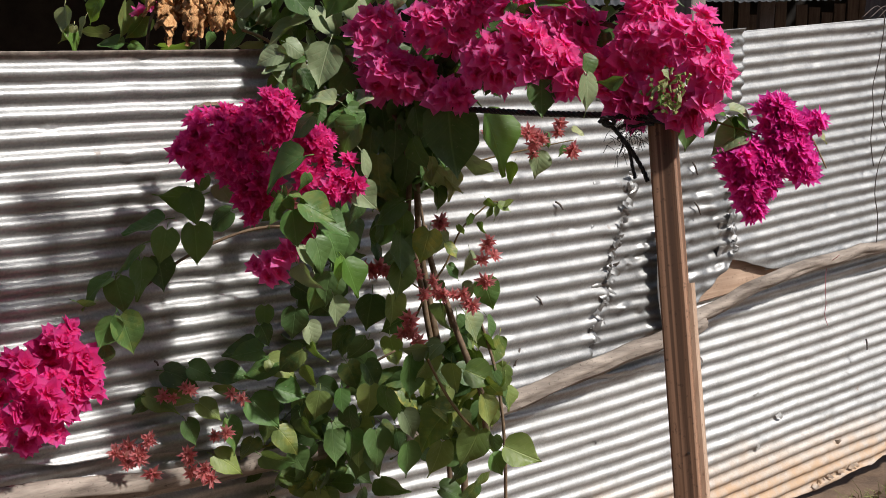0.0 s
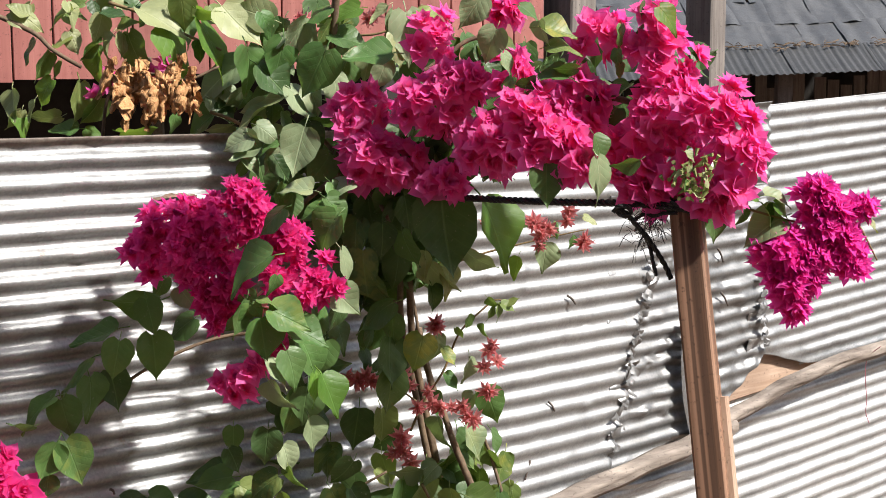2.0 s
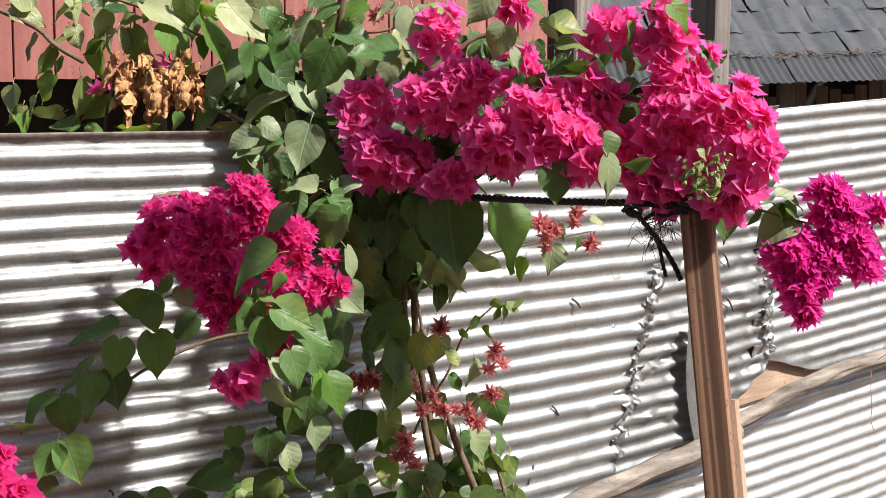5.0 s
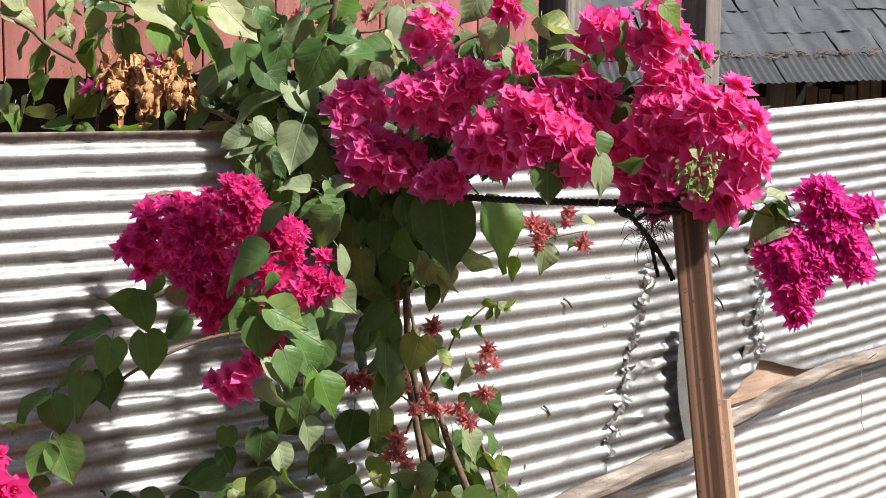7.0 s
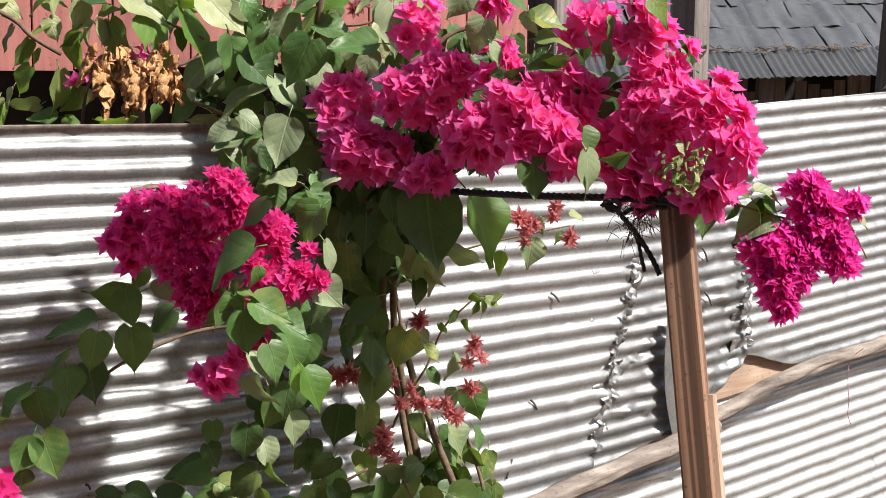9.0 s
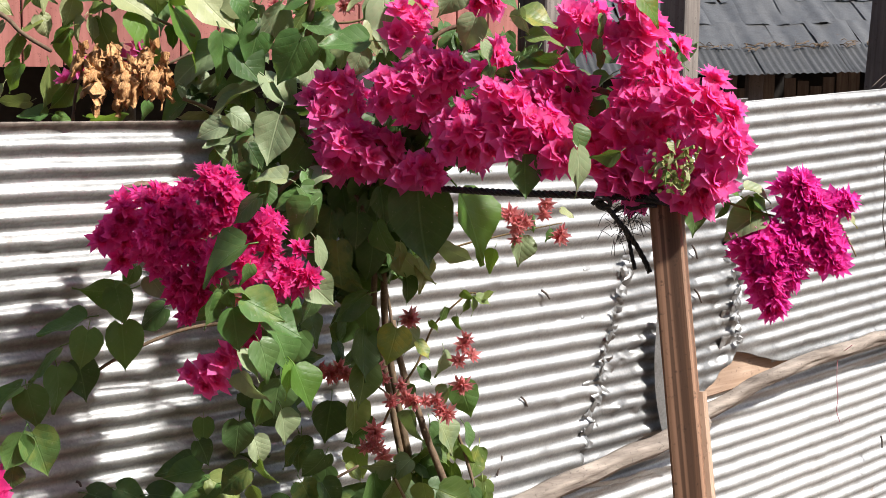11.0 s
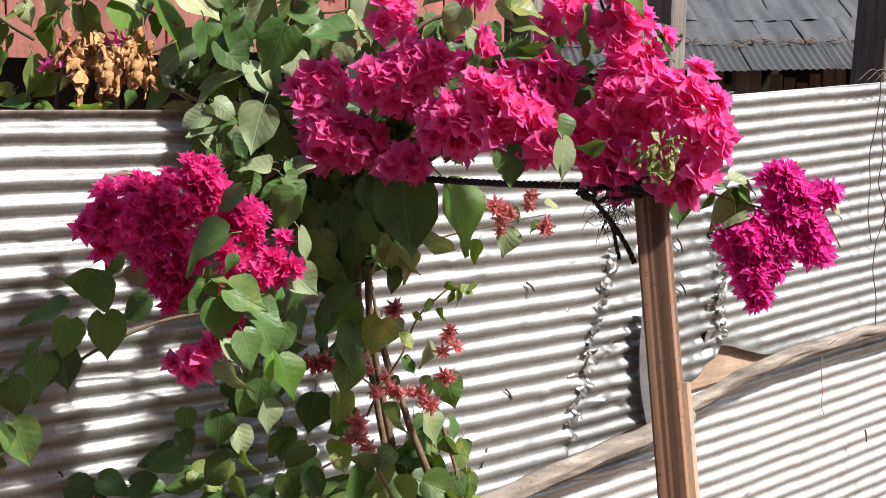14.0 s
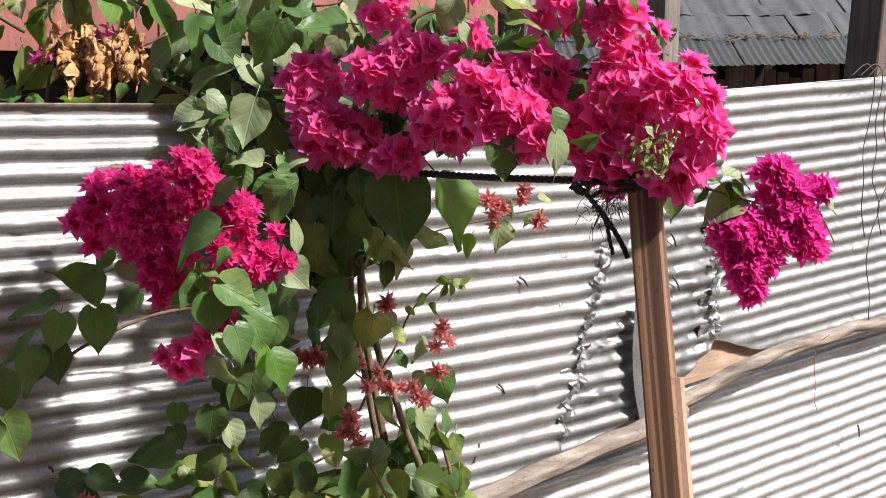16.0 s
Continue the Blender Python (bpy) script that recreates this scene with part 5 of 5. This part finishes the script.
for rows, kind in ((UPPER_BRIGHT, LEAF_BRIGHT), (UPPER_GREEN, LEAF), (UPPER_SICK, LEAF_SICK), (UPPER_PALE, LEAF_PALE),
                   (UPPER_FRESH, LEAF_FRESH), (UPPER_DUSTY, LEAF_DUSTY), (SHOULDER_FRESH, LEAF_FRESH), (SHOULDER_DUSTY, LEAF_DUSTY),
                   (SHOULDER_DUSTY_MORE, LEAF_DUSTY), (SHOULDER_SICK, LEAF_SICK), (SHOULDER_BRIGHT, LEAF_BRIGHT), (SHOULDER_GREEN, LEAF),
                   (SHOULDER_PALE, LEAF_PALE), (FLOWER_DUSTY, LEAF_DUSTY), (FLOWER_FRESH, LEAF_FRESH), (FLOWER_GREEN, LEAF),
                   (FLOWER_PALE, LEAF_PALE), (FLOWER_SICK, LEAF_SICK), (FLOWER_BRIGHT, LEAF_BRIGHT), (RIGHT_GREEN, LEAF),
                   (RIGHT_DUSTY, LEAF_DUSTY), (RIGHT_BRIGHT, LEAF_BRIGHT), (RIGHT_PALE, LEAF_PALE), (RIGHT_FRESH, LEAF_FRESH),
                   (SHADED_GREEN, LEAF), (SHADED_GREEN_MORE, LEAF), (SHADED_SICK, LEAF_SICK), (CENTRE_BRIGHT, LEAF_BRIGHT),
                   (CENTRE_DUSTY, LEAF_DUSTY), (CENTRE_PALE, LEAF_PALE), (CENTRE_GREEN, LEAF), (CENTRE_FRESH, LEAF_FRESH),
                   (FRONT_FRESH, LEAF_FRESH), (FRONT_GREEN, LEAF), (FRONT_DUSTY, LEAF_DUSTY), (FRONT_BRIGHT, LEAF_BRIGHT),
                   (FRONT_SICK, LEAF_SICK), (TRAILING_FRESH, LEAF_FRESH), (TRAILING_DUSTY, LEAF_DUSTY), (TRAILING_GREEN, LEAF),
                   (FOOT_GREEN, LEAF), (FOOT_FRESH, LEAF_FRESH), (FOOT_SICK, LEAF_SICK), (FOOT_SICK_MORE, LEAF_SICK),
                   (FOOT_DUSTY, LEAF_DUSTY), (SPRIG_DUSTY, LEAF_DUSTY), (SPRIG_FRESH, LEAF_FRESH), (SPRIG_SICK, LEAF_SICK),
                   (SPRIG_GREEN, LEAF)):
    for x, y, z, size, angle, width in rows:
        leaf((x, y, z), size, angle, width, kind)
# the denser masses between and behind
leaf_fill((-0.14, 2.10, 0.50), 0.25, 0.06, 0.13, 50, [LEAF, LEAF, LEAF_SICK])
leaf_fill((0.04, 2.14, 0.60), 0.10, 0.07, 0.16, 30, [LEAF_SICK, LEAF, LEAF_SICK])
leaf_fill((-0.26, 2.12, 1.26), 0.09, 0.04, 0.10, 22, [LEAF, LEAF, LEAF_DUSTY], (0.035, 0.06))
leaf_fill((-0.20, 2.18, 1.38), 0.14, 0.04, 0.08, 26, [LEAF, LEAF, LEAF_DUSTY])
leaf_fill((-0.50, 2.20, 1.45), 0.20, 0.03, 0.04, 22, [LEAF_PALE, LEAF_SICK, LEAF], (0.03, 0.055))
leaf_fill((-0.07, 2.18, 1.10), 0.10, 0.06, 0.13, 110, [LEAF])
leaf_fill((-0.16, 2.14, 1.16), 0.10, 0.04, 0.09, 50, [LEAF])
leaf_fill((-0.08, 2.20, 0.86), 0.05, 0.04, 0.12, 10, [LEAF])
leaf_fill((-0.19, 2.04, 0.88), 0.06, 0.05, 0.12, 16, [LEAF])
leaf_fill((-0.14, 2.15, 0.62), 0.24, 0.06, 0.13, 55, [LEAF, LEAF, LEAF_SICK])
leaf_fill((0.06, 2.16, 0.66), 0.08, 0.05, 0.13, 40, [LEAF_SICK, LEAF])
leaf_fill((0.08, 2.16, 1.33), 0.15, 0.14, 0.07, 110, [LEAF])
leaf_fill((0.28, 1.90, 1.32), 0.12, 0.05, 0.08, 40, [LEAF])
# unseen bough added over the street, above the view, to shade the left
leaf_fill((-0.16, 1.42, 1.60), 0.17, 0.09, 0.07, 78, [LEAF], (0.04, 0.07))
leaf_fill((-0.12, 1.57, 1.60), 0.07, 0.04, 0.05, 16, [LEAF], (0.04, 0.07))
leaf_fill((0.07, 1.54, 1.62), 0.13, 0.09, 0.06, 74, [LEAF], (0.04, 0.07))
# shaded leaves inside the arch, mostly hidden, added to block light below
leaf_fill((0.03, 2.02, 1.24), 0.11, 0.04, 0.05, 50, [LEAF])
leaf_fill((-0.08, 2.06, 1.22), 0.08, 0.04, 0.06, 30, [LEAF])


def stem(pts, r0, r1, material=STEM, label=""):
    part("stem", tube(bmesh.new(), smooth_path(pts, 8), r0, r1, 8, 0.08, 5), material, plant, label, True)


stem([(0.06, 2.24, 0.02), (0.05, 2.22, 0.45), (0.0, 2.2, 0.70), (-0.04, 2.18, 0.92), (-0.05, 2.12, 1.10), (-0.10, 2.08, 1.25), (-0.16, 2.08, 1.38)], 0.008, 0.004)
stem([(0.03, 2.26, 0.02), (0.02, 2.22, 0.5), (-0.03, 2.18, 0.80), (-0.06, 2.15, 1.0), (-0.02, 2.05, 1.18), (0.08, 1.96, 1.27), (0.22, 1.85, 1.32), (0.30, 1.82, 1.30)], 0.006, 0.004)
stem([(-0.16, 2.05, 0.95), (-0.30, 2.0, 0.97), (-0.42, 1.97, 0.93), (-0.52, 1.95, 0.86), (-0.60, 1.93, 0.80)], 0.003, 0.002)
stem([(-0.10, 2.08, 1.25), (-0.22, 2.05, 1.15), (-0.30, 1.98, 1.10), (-0.38, 1.96, 1.08)], 0.004, 0.003)
stem([(-0.045, 2.157, 0.780), (-0.022, 2.162, 0.829), (0.010, 2.167, 0.879), (0.035, 2.173, 0.938), (0.069, 2.177, 0.973), (0.097, 2.179, 0.993), (0.119, 2.178, 0.982)], 0.0022, 0.0012, STEM_GREEN)
stem([(-0.033, 2.142, 0.832), (-0.062, 2.144, 0.852), (-0.094, 2.146, 0.868), (-0.130, 2.147, 0.880)], 0.0016, 0.001, STEM_GREEN)
stem([(0.014, 2.125, 1.056), (0.076, 2.127, 1.076), (0.138, 2.129, 1.091), (0.192, 2.130, 1.103), (0.236, 2.131, 1.112)], 0.0018, 0.001, STEM_GREEN)
stem([(0.064, 2.14, 0.800), (0.085, 2.14, 0.744), (0.104, 2.14, 0.678), (0.117, 2.14, 0.601), (0.122, 2.14, 0.548), (0.126, 2.14, 0.470), (0.13, 2.16, 0.20), (0.12, 2.18, 0.01)], 0.0026, 0.0036, STEM)
stem([(-0.024, 1.94, 0.755), (0.005, 1.94, 0.699), (0.035, 1.94, 0.655), (0.056, 1.95, 0.629), (0.07, 2.0, 0.58)], 0.0024, 0.0030, STEM_GREEN)
stem([(0.008, 2.09, 0.83), (0.025, 2.08, 0.781), (0.041, 2.08, 0.740), (0.055, 2.08, 0.704), (0.075, 2.08, 0.657), (0.09, 2.10, 0.55)], 0.0050, 0.0064, STEM)
stem([(-0.032, 2.214, 0.941), (-0.013, 2.205, 0.858), (0.015, 2.197, 0.784), (0.038, 2.189, 0.701), (0.045, 2.185, 0.664)], 0.006, 0.004, STEM)
stem([(-0.088, 2.245, 1.049), (-0.067, 2.236, 0.965), (-0.058, 2.232, 0.928), (-0.041, 2.225, 0.854), (-0.022, 2.217, 0.779)], 0.005, 0.003, STEM)
stem([(-0.077, 2.207, 1.072), (-0.045, 2.201, 1.008), (-0.031, 2.193, 0.935), (-0.026, 2.187, 0.880)], 0.0035, 0.002, STEM)
stem([(-0.717, 2.128, 1.466), (-0.630, 2.123, 1.427), (-0.595, 2.120, 1.397), (-0.552, 2.118, 1.371)], 0.004, 0.003, STEM)
stem([(-0.208, 2.124, 1.436), (-0.160, 2.123, 1.421), (-0.125, 2.123, 1.418), (-0.082, 2.123, 1.423), (-0.043, 2.125, 1.444), (-0.021, 2.128, 1.466)], 0.0022, 0.0015, STEM_GREEN)
stem([(-0.191, 2.068, 1.276), (-0.166, 2.065, 1.251), (-0.123, 2.060, 1.200), (-0.080, 2.054, 1.149), (-0.063, 2.048, 1.089)], 0.004, 0.003, STEM)
stem([(-0.020, 2.036, 1.360), (0.013, 2.038, 1.381), (0.047, 2.041, 1.406), (0.097, 2.042, 1.418)], 0.004, 0.003, STEM)
stem([(-0.352, 2.110, 1.301), (-0.317, 2.109, 1.288), (-0.273, 2.106, 1.262), (-0.230, 2.104, 1.241)], 0.003, 0.002, STEM_GREEN)
stem([(-0.513, 2.148, 1.472), (-0.460, 2.146, 1.454), (-0.399, 2.143, 1.424), (-0.337, 2.141, 1.397)], 0.003, 0.002, STEM_GREEN)
stem([(-0.212, 2.061, 0.634), (-0.182, 2.064, 0.654), (-0.132, 2.072, 0.705), (-0.081, 2.077, 0.735)], 0.003, 0.002, STEM)
stem([(0.400, 1.796, 1.180), (0.422, 1.795, 1.171), (0.460, 1.794, 1.160), (0.489, 1.793, 1.153)], 0.002, 0.0012, STEM_GREEN)
stem([(0.569, 1.834, 1.155), (0.580, 1.833, 1.143), (0.592, 1.830, 1.120), (0.603, 1.828, 1.098)], 0.0018, 0.001, STEM_GREEN)
stem([(-0.467, 2.187, 1.386), (-0.460, 2.183, 1.346), (-0.449, 2.178, 1.302), (-0.445, 2.173, 1.253)], 0.01, 0.009, STEM)

# stem added to carry the unseen shading bough
stem([(-0.16, 2.08, 1.38), (-0.13, 2.02, 1.56), (-0.02, 1.86, 1.68), (0.09, 1.64, 1.65), (0.0, 1.51, 1.62), (-0.28, 1.36, 1.58)], 0.006, 0.003)

def bud_mass():
    """Small yellow-green buds and calyces among the end blossoms."""
    rng = random.Random(53)
    bm = bmesh.new()
    for _ in range(60):
        p = Vector((rng.gauss(0.322, 0.014), 1.668 + rng.uniform(-0.012, 0.012), rng.gauss(1.225, 0.016)))
        d = Vector((rng.uniform(-1, 1), rng.uniform(-1, 0.2), rng.uniform(-0.6, 1))).normalized() * rng.uniform(0.006, 0.012)
        tube(bm, [p, p + d * 0.4, p + d * 0.8, p + d], 0.0010, 0.0030, 5)
    tagged(part("bud_mass", bm, LEAF_GRASS, plant, "yellow-green buds"), kind="stuff")


bud_mass()
join_spares()


# ---- withered bunch above the fence ----
def curled_leaf(name, seed, length=0.05):
    rng = random.Random(seed)
    bm = bmesh.new()
    g = []
    for i in range(13):
        v = i / 12
        w = 0.30 * math.sin(math.pi * (0.12 + 0.83 * v))
        r = 0.12 + 0.10 * math.sin(5 * v + seed)
        row = []
        for c in range(7):
            a = (c / 6 - 0.5) * 5.4 * (0.7 + 0.4 * rng.random())
            q = Vector((w * math.sin(a) * (r + 0.75), 0.5 * w * math.cos(a) + 0.12 * math.sin(6 * v + seed), -v))
            q += Vector((noise.noise(q * 6 + Vector((seed, 0, 0))), noise.noise(q * 6 + Vector((0, seed, 0))), 0.6 * noise.noise(q * 7 + Vector((0, 0, seed))))) * 0.34
            row.append(bm.verts.new(q))
        g.append(row)
    for r, s in zip(g, g[1:]):
        for k in range(6):
            bm.faces.new((r[k], r[k + 1], s[k + 1], s[k]))
    return link_mesh(name, bm, LEAF_DRY, True)


def withered_bunch():
    root = holder("withered_twig", "bunch of curled dry brown leaves hanging over the fence top", "dead leaves", (-0.42, 2.08, 1.27))
    meshes = [curled_leaf("dry_leaf", i) for i in range(5)]
    rng = random.Random(77)
    for x, z, n in [(a, b, round(c * 1.1)) for a, b, c in ((-0.485, 1.335, 5), (-0.465, 1.345, 5), (-0.435, 1.325, 5), (-0.41, 1.325, 5), (-0.385, 1.33, 4), (-0.368, 1.335, 4))]:
        for k in range(n):
            ob = new("dry_leaf", rng.choice(meshes))
            ob.parent = root
            ob.matrix_parent_inverse = Matrix.Translation(root.location).inverted()
            s = rng.uniform(0.030, 0.050)
            ob.matrix_basis = Matrix.LocRotScale((x + rng.gauss(0, 0.012), 2.05 + rng.uniform(-0.025, 0.02), z + 0.022 + max(-0.012, rng.gauss(0.004, 0.012))),
                                                 Euler((rng.gauss(0, 0.28), rng.gauss(0, 0.28), rng.uniform(0, 6.28))), (s * 0.85, s * 0.65, s * 1.4))
    bm = bmesh.new()
    tube(bm, smooth_path([(-0.52, 2.1, 1.25), (-0.50, 2.08, 1.33), (-0.45, 2.06, 1.36), (-0.38, 2.06, 1.35), (-0.33, 2.07, 1.37)], 6), 0.003, 0.002, 6)
    part("twig", bm, STEM, root, smooth=True)


withered_bunch()


# ---- nails and wires on the fence ----
def fence_nail(x, z, dx, dz, length=0.02):
    a = fence_point(x, z, 0.004)
    b = fence_point(x + dx, z + dz, 0.009)
    bm = tube(bmesh.new(), smooth_path([a, a.lerp(b, 0.5) + Vector((0.001, 0, 0.002)), b], 4), 0.0024, 0.0018, 6)
    thing("bent_nail", bm, WIRE, "rusty bent nail sticking out of the tin", "nail", True, group="nails in the fence")


for x, z, dx, dz in ((0.246, 0.942, 0.014, -0.018), (0.208, 0.742, 0.010, -0.020), (0.172, 0.635, -0.014, -0.034), (-0.495, 0.74, 0.004, -0.008), (0.59, 1.0, 0.01, -0.03), (0.60, 0.905, 0.014, -0.03), (-0.36, 1.075, -0.002, -0.022), (1.18, 0.47, 0.0, -0.03)):
    fence_nail(x, z, dx, dz)


def wire_coil():
    root = holder("wire_loops", "thin rusty wire loops hanging over the fence top", "wire", (1.2, 3.3, 1.33))
    rng = random.Random(31)
    for k in range(7):
        x = 1.12 + 0.028 * k
        pts = [fence_point(x - 0.06, 1.335, 0.03), fence_point(x - 0.02, 1.365 + rng.uniform(0, 0.02), 0.04), fence_point(x + 0.02, 1.33, 0.03)]
        z = 1.30
        while z > 1.30 - rng.uniform(0.15, 0.75):
            z -= 0.07
            pts.append(fence_point(x + 0.02 + rng.uniform(-0.018, 0.018), z, 0.018 + rng.uniform(0, 0.01)))
        part("strand", tube(bmesh.new(), smooth_path(pts, 6), 0.0013, None, 5), WIRE, root, smooth=True)


wire_coil()


def pink_string():
    m = plain_material("faded pink string", (0.5, 0.16, 0.2), (0.6, 0.25, 0.28), 0.8, 50)
    pts = [fence_point(1.0 + dx, z, 0.06 if z > 0.7 else 0.022) for dx, z in ((0.0, 0.735), (0.004, 0.70), (0.0, 0.65), (0.006, 0.60), (0.004, 0.57), (0.016, 0.54))]
    thing("string", tube(bmesh.new(), smooth_path(pts, 6), 0.0009, None, 5), m, "faded pink string hanging from the pole", "string", True)


pink_string()
